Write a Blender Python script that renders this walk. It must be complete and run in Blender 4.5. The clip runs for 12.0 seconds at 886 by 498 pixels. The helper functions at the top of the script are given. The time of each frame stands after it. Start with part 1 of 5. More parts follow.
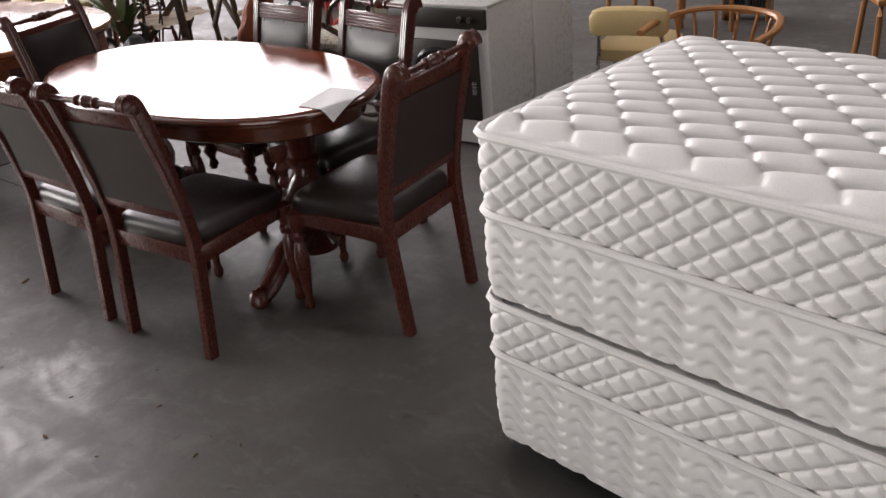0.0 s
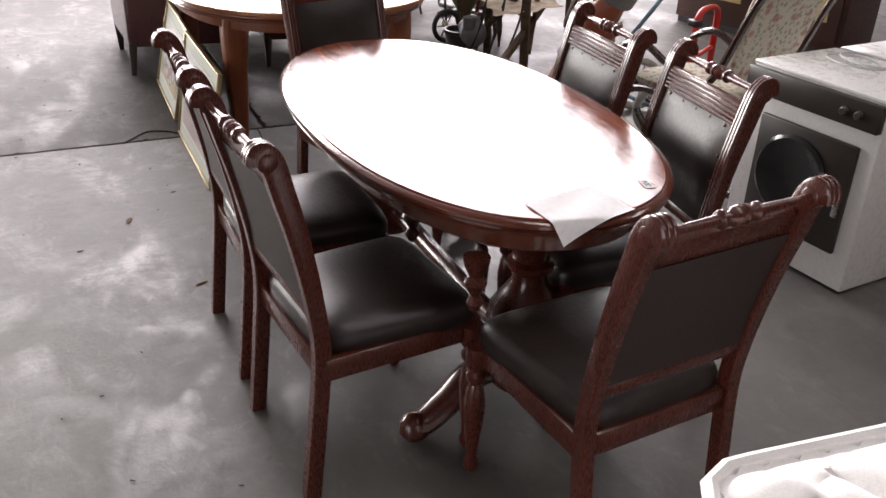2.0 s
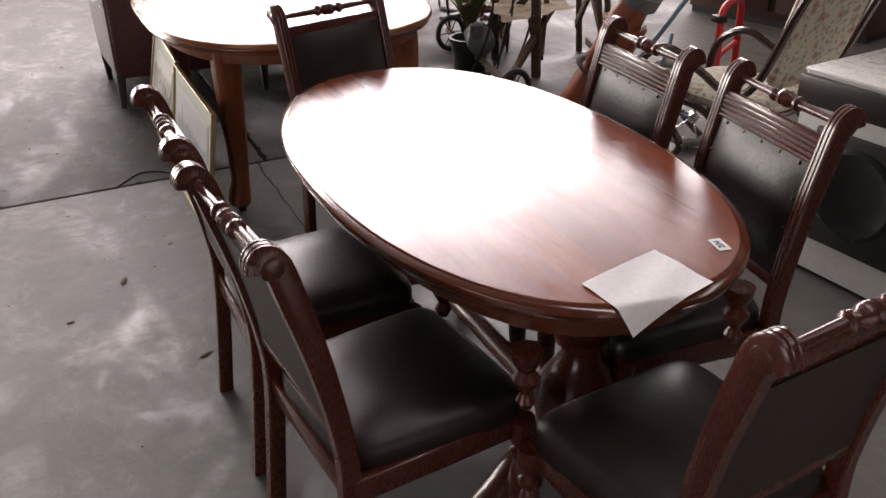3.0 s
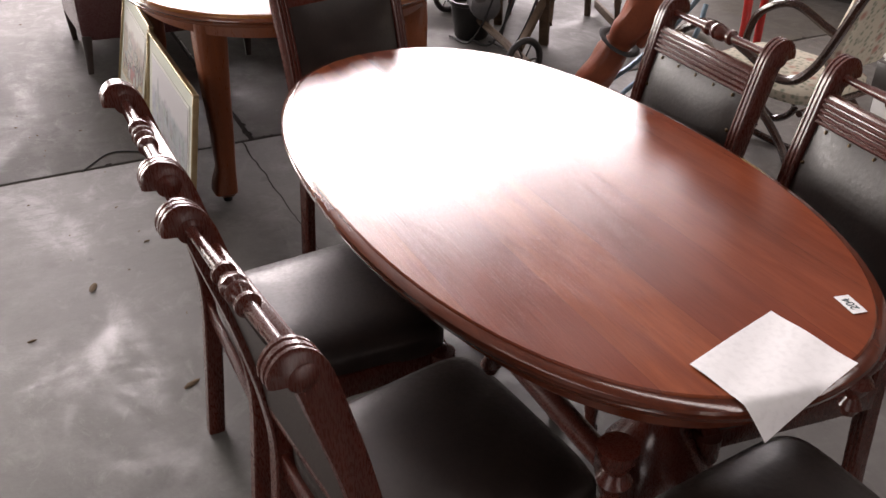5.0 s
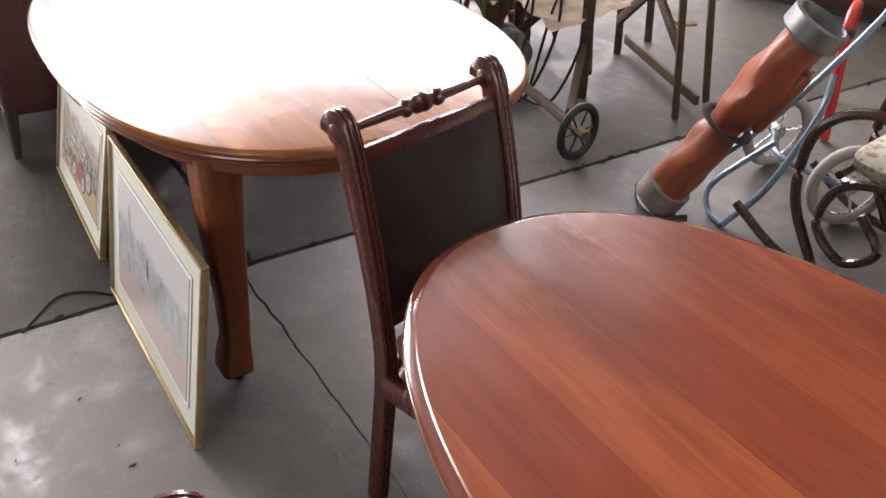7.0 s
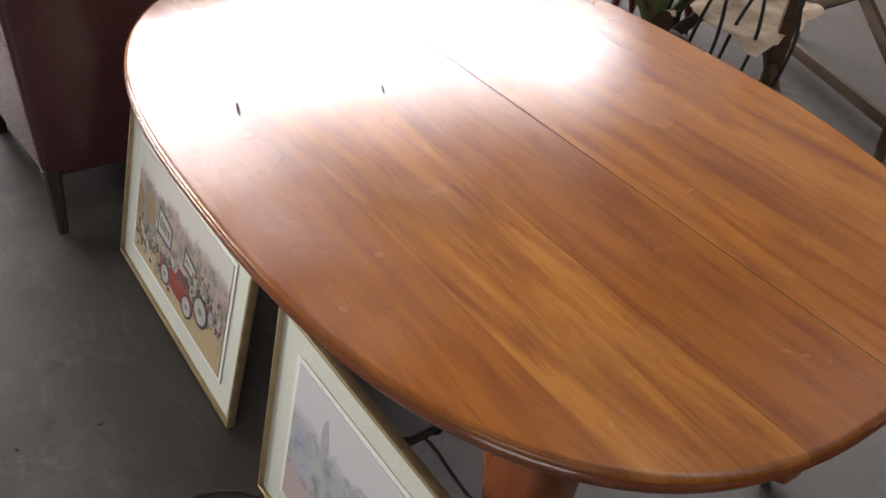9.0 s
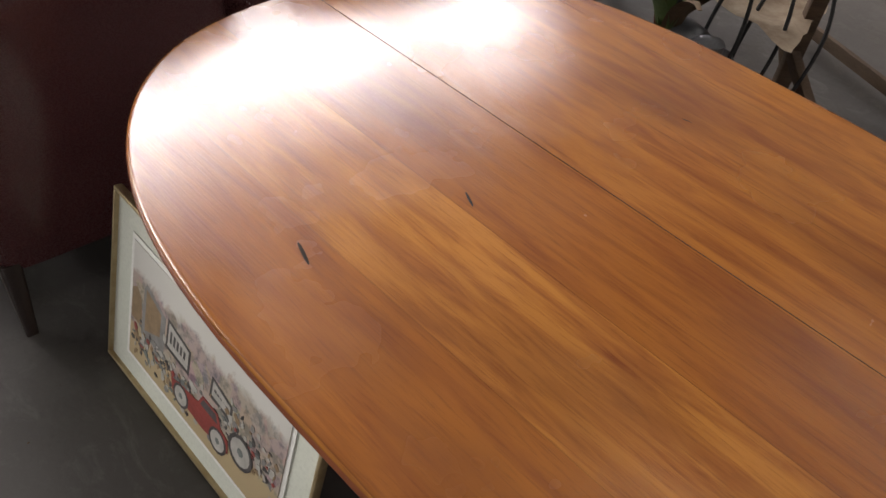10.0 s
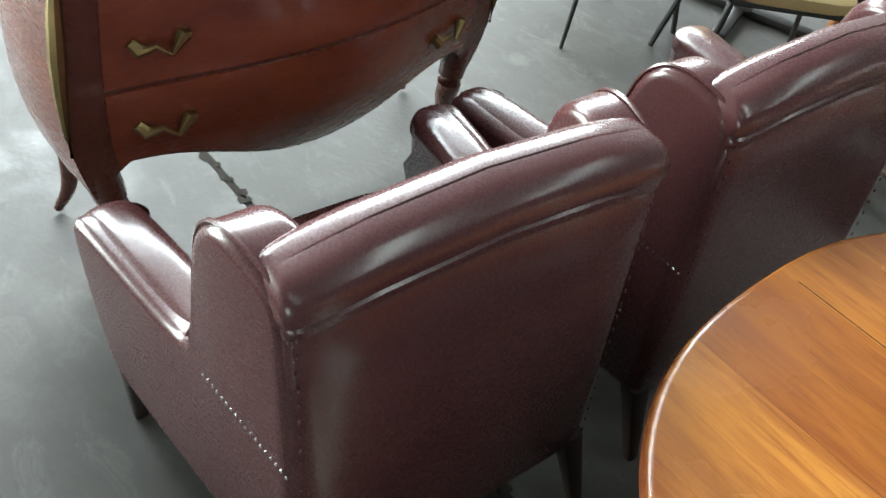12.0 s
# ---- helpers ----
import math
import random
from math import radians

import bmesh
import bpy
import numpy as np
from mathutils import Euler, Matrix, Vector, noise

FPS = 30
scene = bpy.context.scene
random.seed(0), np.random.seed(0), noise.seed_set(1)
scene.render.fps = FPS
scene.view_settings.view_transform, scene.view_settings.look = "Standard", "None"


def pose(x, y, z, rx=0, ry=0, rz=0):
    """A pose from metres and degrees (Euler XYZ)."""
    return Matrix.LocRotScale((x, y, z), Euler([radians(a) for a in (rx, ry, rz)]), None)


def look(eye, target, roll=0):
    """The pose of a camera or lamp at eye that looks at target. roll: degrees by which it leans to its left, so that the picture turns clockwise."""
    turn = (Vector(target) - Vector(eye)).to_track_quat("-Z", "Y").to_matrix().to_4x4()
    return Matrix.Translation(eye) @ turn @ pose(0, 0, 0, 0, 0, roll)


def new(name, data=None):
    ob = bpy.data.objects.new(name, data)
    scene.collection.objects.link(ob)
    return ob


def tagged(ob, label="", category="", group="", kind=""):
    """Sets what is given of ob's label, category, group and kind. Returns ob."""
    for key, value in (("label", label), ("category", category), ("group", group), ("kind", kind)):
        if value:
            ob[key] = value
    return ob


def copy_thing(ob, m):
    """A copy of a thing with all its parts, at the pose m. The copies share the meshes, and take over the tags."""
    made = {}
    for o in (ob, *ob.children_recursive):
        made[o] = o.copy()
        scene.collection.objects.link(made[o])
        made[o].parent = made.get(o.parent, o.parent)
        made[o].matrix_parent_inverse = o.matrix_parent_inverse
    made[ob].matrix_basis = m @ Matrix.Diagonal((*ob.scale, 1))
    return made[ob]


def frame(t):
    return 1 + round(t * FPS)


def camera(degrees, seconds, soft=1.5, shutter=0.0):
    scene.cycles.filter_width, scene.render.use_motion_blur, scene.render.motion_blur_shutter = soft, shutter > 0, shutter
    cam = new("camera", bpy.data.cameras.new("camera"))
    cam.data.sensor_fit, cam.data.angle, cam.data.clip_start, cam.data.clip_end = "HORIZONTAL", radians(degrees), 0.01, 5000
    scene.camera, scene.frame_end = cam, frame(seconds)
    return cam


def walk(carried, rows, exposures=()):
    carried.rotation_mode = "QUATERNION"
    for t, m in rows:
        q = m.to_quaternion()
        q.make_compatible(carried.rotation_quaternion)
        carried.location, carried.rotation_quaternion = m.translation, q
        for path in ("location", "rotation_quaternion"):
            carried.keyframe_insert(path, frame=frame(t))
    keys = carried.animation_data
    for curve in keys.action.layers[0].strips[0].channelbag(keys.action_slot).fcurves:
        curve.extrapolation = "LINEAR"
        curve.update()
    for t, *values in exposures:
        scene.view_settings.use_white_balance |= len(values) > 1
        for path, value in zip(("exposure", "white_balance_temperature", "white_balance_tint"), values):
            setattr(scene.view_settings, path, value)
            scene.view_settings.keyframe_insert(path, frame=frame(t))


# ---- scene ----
cam = camera(54.0, 12.0)
PATH = [
    (0, (2.149, 2.898, 1.653), (0.974, 4.240, 0.748), -5.7),
    (0.5, (2.067, 3.188, 1.626), (0.752, 4.409, 0.743), -3.6),
    (1, (1.974, 3.437, 1.610), (0.577, 4.464, 0.614), 1.4),
    (1.5, (1.690, 3.696, 1.575), (0.170, 4.580, 0.622), 3.7),
    (2, (1.472, 3.868, 1.603), (-0.142, 4.615, 0.687), 2.1),
    (2.5, (1.229, 4.049, 1.612), (-0.467, 4.607, 0.711), 0.4),
    (3, (1.092, 3.970, 1.633), (-0.520, 4.697, 0.699), -1.4),
    (4.8, (0.744, 3.973, 1.596), (-0.798, 4.758, 0.594), 1.2),
    (5, (0.627, 4.020, 1.605), (-0.908, 4.779, 0.573), 0.1),
    (5.5, (0.341, 4.048, 1.627), (-1.137, 4.841, 0.537), 1.5),
    (6, (0.025, 3.974, 1.627), (-1.329, 4.912, 0.492), -1.1),
    (6.5, (-0.213, 4.037, 1.574), (-1.578, 5.028, 0.499), -0.5),
    (7, (-0.575, 4.089, 1.636), (-2.002, 4.988, 0.562), 1.1),
    (7.5, (-0.957, 4.045, 1.636), (-2.396, 4.931, 0.566), 1.4),
    (7.7, (-1.089, 4.015, 1.624), (-2.522, 4.878, 0.529), 3.2),
    (9.3, (-2.108, 3.975, 1.700), (-3.239, 4.960, 0.372), 4.0),
    (9.5, (-2.240, 3.984, 1.712), (-3.293, 4.989, 0.341), 4.0),
    (10, (-2.565, 4.007, 1.754), (-3.542, 5.060, 0.363), 6.1),
    (10.5, (-2.655, 3.859, 1.804), (-3.541, 5.059, 0.472), 4.6),
    (11, (-2.923, 3.706, 1.822), (-3.861, 4.929, 0.547), 8.5),
    (11.3, (-3.123, 3.733, 1.745), (-4.157, 4.885, 0.479), 7.4),
    (11.5, (-3.321, 3.826, 1.732), (-4.358, 4.933, 0.428), 8.7),
    (11.7, (-3.488, 3.890, 1.743), (-4.511, 5.005, 0.436), 10.4),
    (12, (-3.766, 3.955, 1.701), (-4.728, 4.995, 0.289), 11.2),
]
walk(cam, [(t, look(eye, target, roll)) for t, eye, target, roll in PATH],
     exposures=[(0, -0.3, 6900, 16), (0.5, 0.0, 6900, 16), (1, -0.1, 6900, 16), (2, 0.15, 6900, 17), (3, -0.35, 7200, 19), (5, 0.05, 7200, 20), (6.5, 0.45, 7100, 20), (7.5, 0.5, 6900, 15), (9.5, -0.2, 6900, 14), (10.5, -0.3, 7000, 14), (11, -0.25, 6900, 10), (11.5, 0.15, 6400, 4), (12, 0.65, 6100, -6)])

# ---- world, daylight, exposure ----
world = bpy.data.worlds.new("world")
scene.world = world
world.use_nodes = True
wn = world.node_tree.nodes
sky = wn.new("ShaderNodeTexSky")
sky.sky_type, sky.sun_disc = "NISHITA", False
sky.sun_elevation, sky.sun_rotation = radians(50), radians(300)
wn["Background"].inputs[1].default_value = 0.12
world.node_tree.links.new(sky.outputs[0], wn["Background"].inputs[0])


def lamp(name, kind, m, power, color, size=None, size_y=None):
    data = bpy.data.lights.new(name, kind)
    data.energy, data.color = power, color
    if size:
        data.shape, data.size, data.size_y = "RECTANGLE", size, size_y
    ob = new(name, data)
    ob.matrix_world = m
    return ob


sun = lamp("sun", "SUN", look((-20, -5, 30), (-8, 0, 0)), 0.8, (1.0, 0.97, 0.93))
sun.data.angle = radians(12)
# area lamps stand in for daylight in the unseen high windows, doors and roof lights
lamp("window_daylight", "AREA", look((-12.9, 7.45, 5.55), (0, 7.45, 4.95)), 2550, (0.97, 0.95, 1.0), 9.8, 3.4)
lamp("window_daylight", "AREA", look((-12.9, 15.2, 5.35), (0, 15.2, 4.75)), 1050, (0.96, 0.95, 1.0), 5.4, 3.0)
lamp("door_daylight", "AREA", look((6.0, -9.5, 2.2), (4.5, 0, 2.0)), 430, (1.0, 0.965, 0.97), 8.8, 4.2)
lamp("door_daylight", "AREA", look((-12.9, -1.5, 2.1), (0, -1.5, 1.6)), 1900, (0.97, 1.0, 0.985), 5.8, 4.0)
for ly, power in ((0.5, 60), (6.5, 160), (12.5, 150)):
    lamp("roof_daylight", "AREA", look((1.5, ly, 7.75), (1.5, ly + 0.001, 0)), power, (1.0, 0.98, 0.97), 9.0, 0.9)


# ---- materials ----
def nodes_of(name):
    m = bpy.data.materials.new(name)
    m.use_nodes = True
    nt = m.node_tree
    return m, nt, nt.nodes["Principled BSDF"]


def mix(nt, a, b, fac, mode="MIX"):
    n = nt.nodes.new("ShaderNodeMix")
    n.data_type, n.blend_type = "RGBA", mode
    for sock, v in ((n.inputs[0], fac), (n.inputs[6], a), (n.inputs[7], b)):
        if hasattr(v, "is_output"):
            nt.links.new(v, sock)
        else:
            sock.default_value = v if isinstance(v, float) else (*v, 1)
    return n.outputs[2]


def noise_node(nt, scale, detail=4.0, stretch=(1, 1, 1), rough=0.55, coord="Object", distortion=0.0):
    tc = nt.nodes.new("ShaderNodeTexCoord")
    mp = nt.nodes.new("ShaderNodeMapping")
    mp.inputs["Scale"].default_value = stretch
    no = nt.nodes.new("ShaderNodeTexNoise")
    no.inputs["Scale"].default_value, no.inputs["Detail"].default_value = scale, detail
    no.inputs["Roughness"].default_value, no.inputs["Distortion"].default_value = rough, distortion
    nt.links.new(tc.outputs[coord], mp.inputs[0])
    nt.links.new(mp.outputs[0], no.inputs["Vector"])
    return no.outputs["Fac"]


def ramp(nt, fac, lo, hi, out_lo=0.0, out_hi=1.0):
    n = nt.nodes.new("ShaderNodeMapRange")
    n.inputs[1].default_value, n.inputs[2].default_value = lo, hi
    n.inputs[3].default_value, n.inputs[4].default_value = out_lo, out_hi
    nt.links.new(fac, n.inputs[0])
    return n.outputs[0]


def bump(nt, bsdf, height, strength, dist):
    b = nt.nodes.new("ShaderNodeBump")
    b.inputs["Strength"].default_value, b.inputs["Distance"].default_value = strength, dist
    nt.links.new(height, b.inputs["Height"])
    nt.links.new(b.outputs[0], bsdf.inputs["Normal"])


def plain(name, a, b, scale=8.0, fine=120.0, rough=(0.4, 0.6), metal=0.0, relief=0.15, dist=0.002, stretch=(1, 1, 1), coat=0.0, spec=0.5):
    """Two-scale coloured surface: broad blotches from a to b, fine grain in relief and gloss."""
    m, nt, bs = nodes_of(name)
    broad = ramp(nt, noise_node(nt, scale, 5, stretch), 0.3, 0.7)
    grain = noise_node(nt, fine, 3, stretch)
    c = mix(nt, a, b, broad)
    c = mix(nt, c, tuple(0.72 * v for v in a), ramp(nt, grain, 0.45, 0.75, 0.0, 0.35))
    nt.links.new(c, bs.inputs["Base Color"])
    nt.links.new(ramp(nt, grain, 0.3, 0.7, rough[0], rough[1]), bs.inputs["Roughness"])
    bs.inputs["Metallic"].default_value = metal
    bs.inputs["Specular IOR Level"].default_value = spec
    bs.inputs["Coat Weight"].default_value = coat
    bs.inputs["Coat Roughness"].default_value = 0.12
    bump(nt, bs, grain, relief, dist)
    return m


def board_wood(name, colors, board, rough, centre=0.0, streak=1.0):
    """Polished boards side by side along x: a tone for each board, long grain, a few dark streaks."""
    m, nt, bs = nodes_of(name)
    tc = nt.nodes.new("ShaderNodeTexCoord")
    sep = nt.nodes.new("ShaderNodeSeparateXYZ")
    nt.links.new(tc.outputs["Object"], sep.inputs[0])
    y = nt.nodes.new("ShaderNodeMath")
    y.operation = "MULTIPLY_ADD"
    nt.links.new(sep.outputs[1], y.inputs[0])
    y.inputs[1].default_value, y.inputs[2].default_value = 1.0 / board, 20.37 + centre
    fl = nt.nodes.new("ShaderNodeMath")
    fl.operation = "FLOOR"
    nt.links.new(y.outputs[0], fl.inputs[0])
    wn1 = nt.nodes.new("ShaderNodeTexWhiteNoise")
    wn1.noise_dimensions = "1D"
    nt.links.new(fl.outputs[0], wn1.inputs["W"])
    tone = wn1.outputs["Value"]
    grain = noise_node(nt, 3.0, 6, (1.0, 9.0, 9.0), 0.6, distortion=0.6)
    fine = noise_node(nt, 14.0, 5, (1.0, 22.0, 22.0), 0.65)
    c = mix(nt, colors[0], colors[1], ramp(nt, tone, 0.0, 1.0))
    c = mix(nt, c, colors[2], ramp(nt, grain, 0.42, 0.72, 0.0, 0.75 * streak))
    c = mix(nt, c, colors[3], ramp(nt, fine, 0.52, 0.78, 0.0, 0.5 * streak))
    seam = nt.nodes.new("ShaderNodeMath")
    seam.operation = "FRACT"
    nt.links.new(y.outputs[0], seam.inputs[0])
    c = mix(nt, c, tuple(0.45 * v for v in colors[3]), ramp(nt, seam.outputs[0], 0.0, 0.012, 0.55, 0.0))
    blotch = noise_node(nt, 1.7, 3, (1.0, 2.6, 1.0))
    c = mix(nt, c, colors[3], ramp(nt, blotch, 0.47, 0.72, 0.0, 0.6))
    nt.links.new(c, bs.inputs["Base Color"])
    smear = noise_node(nt, 5.0, 3)
    nt.links.new(ramp(nt, smear, 0.3, 0.7, rough[0], rough[1]), bs.inputs["Roughness"])
    ripple = noise_node(nt, 2.4, 2, (1.0, 3.2, 1.0), distortion=0.8)
    h = nt.nodes.new("ShaderNodeMath")
    h.operation = "MULTIPLY_ADD"
    nt.links.new(ripple, h.inputs[0])
    h.inputs[1].default_value = 4.0
    nt.links.new(fine, h.inputs[2])
    bump(nt, bs, h.outputs[0], 0.30, 0.0012)
    return m


def floral(name):
    m, nt, bs = nodes_of(name)
    v = nt.nodes.new("ShaderNodeTexVoronoi")
    v.inputs["Scale"].default_value = 16
    v2 = nt.nodes.new("ShaderNodeTexVoronoi")
    v2.inputs["Scale"].default_value = 45
    tc = nt.nodes.new("ShaderNodeTexCoord")
    for k in (v, v2):
        nt.links.new(tc.outputs["Object"], k.inputs["Vector"])
    c = mix(nt, (0.50, 0.46, 0.37), (0.17, 0.20, 0.15), ramp(nt, v2.outputs["Distance"], 0.2, 0.5, 0.85, 0.0))
    c = mix(nt, c, (0.33, 0.13, 0.10), ramp(nt, v.outputs["Distance"], 0.15, 0.38, 0.8, 0.0))
    nt.links.new(c, bs.inputs["Base Color"])
    bs.inputs["Roughness"].default_value = 0.9
    bump(nt, bs, noise_node(nt, 300, 2), 0.3, 0.001)
    return m


def concrete(name):
    m, nt, bs = nodes_of(name)
    broad = noise_node(nt, 0.55, 6, coord="Object")
    mid = noise_node(nt, 3.2, 7, rough=0.65)
    fine = noise_node(nt, 60, 4)
    spots = noise_node(nt, 11, 2)
    c = mix(nt, (0.075, 0.070, 0.064), (0.110, 0.104, 0.096), ramp(nt, broad, 0.35, 0.65))
    c = mix(nt, c, (0.140, 0.134, 0.125), ramp(nt, mid, 0.5, 0.68, 0.0, 0.7))
    c = mix(nt, c, (0.07, 0.066, 0.06), ramp(nt, mid, 0.42, 0.28, 0.0, 0.5))
    c = mix(nt, c, (0.05, 0.047, 0.044), ramp(nt, spots, 0.68, 0.74, 0.0, 0.5))
    # paler worn patches, with the light they reflect painted into the colour
    c = mix(nt, c, (0.160, 0.154, 0.144), ramp(nt, noise_node(nt, 5.5, 9, (1.0, 1.7, 1.0), 0.74, distortion=1.1), 0.54, 0.66, 0.0, 0.55))
    c = mix(nt, c, (0.095, 0.092, 0.085), ramp(nt, fine, 0.5, 0.75, 0.0, 0.5))
    nt.links.new(c, bs.inputs["Base Color"])
    worn = noise_node(nt, 2.1, 9, (1.0, 1.6, 1.0), 0.72, distortion=0.9)
    rub = noise_node(nt, 9.0, 8, (2.2, 1.0, 1.0), 0.75)
    polish = mix(nt, (0.60, 0.60, 0.60), (0.39, 0.39, 0.39), ramp(nt, worn, 0.48, 0.62))
    polish = mix(nt, polish, (0.68, 0.68, 0.68), ramp(nt, rub, 0.48, 0.62, 0.0, 0.7))
    nt.links.new(polish, bs.inputs["Roughness"])
    add = nt.nodes.new("ShaderNodeMath")
    add.operation = "MULTIPLY_ADD"
    nt.links.new(mid, add.inputs[0])
    add.inputs[1].default_value = 4.0
    nt.links.new(fine, add.inputs[2])
    bump(nt, bs, add.outputs[0], 0.22, 0.003)
    return m


M_CONCRETE = concrete("worn_concrete")
M_JOINT = plain("joint_dirt", (0.03, 0.026, 0.022), (0.05, 0.044, 0.038), 30, rough=(0.85, 0.98), spec=0.1)
M_WALL = plain("grey_blockwork", (0.15, 0.147, 0.14), (0.19, 0.185, 0.175), 1.5, 40, (0.8, 0.9))
M_ROOF = plain("roof_sheet", (0.06, 0.06, 0.062), (0.09, 0.09, 0.09), 2, 60, (0.5, 0.7))
M_YARD = plain("yard_gravel", (0.42, 0.4, 0.36), (0.5, 0.47, 0.42), 2, 60, (0.9, 1.0))
M_MAHOG = plain("dark_mahogany", (0.066, 0.014, 0.009), (0.090, 0.020, 0.012), 4, 70, (0.24, 0.32), stretch=(6, 6, 1), coat=0.3, relief=0.015)
M_TABLE1 = board_wood("red_polished_wood", ((0.195, 0.044, 0.020), (0.285, 0.074, 0.028), (0.15, 0.030, 0.012), (0.075, 0.017, 0.009)), 0.165, (0.15, 0.22), 0.0, 1.0)
M_TABLE1_EDGE = plain("red_wood_edge", (0.10, 0.024, 0.012), (0.15, 0.038, 0.018), 7, 50, (0.12, 0.2), stretch=(1, 6, 6), coat=0.8, relief=0.05)
M_TABLE2 = board_wood("honey_polished_wood", ((0.30, 0.105, 0.020), (0.44, 0.180, 0.034), (0.20, 0.058, 0.016), (0.12, 0.034, 0.012)), 0.23, (0.19, 0.30), 0.4, 1.35)
M_TABLE2_EDGE = plain("red_brown_edge", (0.15, 0.042, 0.018), (0.21, 0.062, 0.024), 7, 50, (0.18, 0.28), stretch=(1, 6, 6), coat=0.5, relief=0.05)
M_TABLE2_LEG = plain("honey_wood", (0.19, 0.052, 0.020), (0.27, 0.080, 0.029), 5, 40, (0.25, 0.4), stretch=(5, 5, 1), coat=0.2)
M_LEATHER = plain("black_leather", (0.014, 0.009, 0.0075), (0.026, 0.017, 0.014), 14, 90, (0.3, 0.48), relief=0.35, dist=0.0015)
M_BACKCLOTH = plain("charcoal_leathercloth", (0.022, 0.013, 0.010), (0.034, 0.020, 0.016), 6, 300, (0.5, 0.65), relief=0.3, dist=0.001)
M_BRASS = plain("aged_brass", (0.34, 0.25, 0.11), (0.2, 0.15, 0.07), 20, rough=(0.3, 0.5), metal=1.0)
M_STUD = plain("dulled_brass_stud", (0.13, 0.085, 0.045), (0.08, 0.05, 0.028), 20, rough=(0.35, 0.5), metal=1.0)
M_BURG = plain("burgundy_leather", (0.070, 0.024, 0.025), (0.090, 0.034, 0.034), 3, 260, (0.25, 0.30), relief=0.006, dist=0.002, coat=0.3)
M_DARKLEG = plain("black_stained_wood", (0.018, 0.011, 0.009), (0.03, 0.017, 0.013), 9, rough=(0.3, 0.5))
M_TICK = plain("white_ticking", (0.80, 0.785, 0.765), (0.84, 0.825, 0.81), 5, 350, (0.55, 0.75), relief=0.35, dist=0.001)
M_PIPING = plain("white_piping", (0.76, 0.74, 0.72), (0.8, 0.79, 0.77), 20, 300, (0.5, 0.7))
M_CORNER = plain("grey_plastic_guard", (0.13, 0.12, 0.12), (0.18, 0.17, 0.17), 20, rough=(0.4, 0.5))
M_ENAMEL = plain("white_enamel", (0.77, 0.76, 0.74), (0.81, 0.80, 0.78), 3, 30, (0.22, 0.36), relief=0.03)
M_PANEL = plain("brown_black_panel", (0.028, 0.022, 0.019), (0.045, 0.037, 0.032), 10, rough=(0.3, 0.45))
M_DARKGLASS = plain("dark_drum_door", (0.02, 0.02, 0.021), (0.035, 0.034, 0.035), 10, rough=(0.12, 0.25))
M_STEEL = plain("chromed_steel", (0.6, 0.6, 0.6), (0.7, 0.7, 0.7), 20, rough=(0.18, 0.35), metal=1.0)
M_GREYMETAL = plain("grey_painted_steel", (0.13, 0.135, 0.14), (0.2, 0.2, 0.205), 12, rough=(0.35, 0.5), metal=0.5)
M_BLACKMETAL = plain("black_painted_steel", (0.012, 0.011, 0.011), (0.025, 0.022, 0.02), 18, rough=(0.35, 0.55))
M_PAPER = plain("white_paper", (0.8, 0.8, 0.8), (0.84, 0.84, 0.84), 6, 80, (0.7, 0.85), relief=0.05)
M_INK = plain("dark_ink", (0.03, 0.06, 0.07), (0.05, 0.08, 0.09), 20, rough=(0.7, 0.8))
M_GILT = plain("gilt_frame", (0.52, 0.42, 0.25), (0.40, 0.29, 0.15), 25, 90, (0.30, 0.45), metal=0.55)
M_MOUNT = plain("grey_green_mount", (0.6, 0.62, 0.54), (0.65, 0.66, 0.58), 3, 120, (0.8, 0.9))
M_MOUNT_IN = plain("white_inner_mount", (0.75, 0.74, 0.7), (0.8, 0.79, 0.75), 5, 120, (0.8, 0.9))
M_BOMBE = plain("red_marquetry_veneer", (0.095, 0.020, 0.011), (0.19, 0.045, 0.019), 3.0, 40, (0.2, 0.32), stretch=(1, 1, 3), coat=0.4, relief=0.03)
M_BOMBE_DARK = plain("dark_crossbanding", (0.055, 0.016, 0.011), (0.085, 0.024, 0.014), 6, 40, (0.22, 0.35), coat=0.3)
M_RUBBER = plain("black_rubber", (0.015, 0.015, 0.015), (0.03, 0.03, 0.03), 30, rough=(0.6, 0.8))
M_PALERUBBER = plain("worn_grey_tyre", (0.30, 0.29, 0.26), (0.38, 0.36, 0.33), 25, rough=(0.7, 0.85))
M_WEATHER = plain("weathered_timber", (0.07, 0.043, 0.026), (0.125, 0.083, 0.050), 5, 60, (0.7, 0.9), stretch=(1, 1, 5), relief=0.4)
M_BOARD = plain("rotten_stained_board", (0.42, 0.34, 0.24), (0.16, 0.10, 0.055), 9, 50, (0.8, 0.95), relief=0.5, dist=0.004)
M_TAN = plain("tan_vinyl_bag", (0.24, 0.06, 0.028), (0.32, 0.085, 0.038), 6, 90, (0.3, 0.45), relief=0.2)
M_CUP = plain("scuffed_grey_rubber", (0.16, 0.13, 0.11), (0.24, 0.20, 0.17), 18, rough=(0.6, 0.8))
M_RED = plain("red_paint", (0.48, 0.018, 0.016), (0.55, 0.03, 0.022), 8, rough=(0.25, 0.4))
M_BLUE = plain("blue_grey_tube", (0.13, 0.21, 0.28), (0.2, 0.28, 0.34), 12, rough=(0.3, 0.45), metal=0.3)
M_BENT = plain("dark_bentwood", (0.030, 0.014, 0.010), (0.055, 0.024, 0.016), 7, rough=(0.18, 0.3), coat=0.3)
M_FLORAL = floral("floral_tapestry")
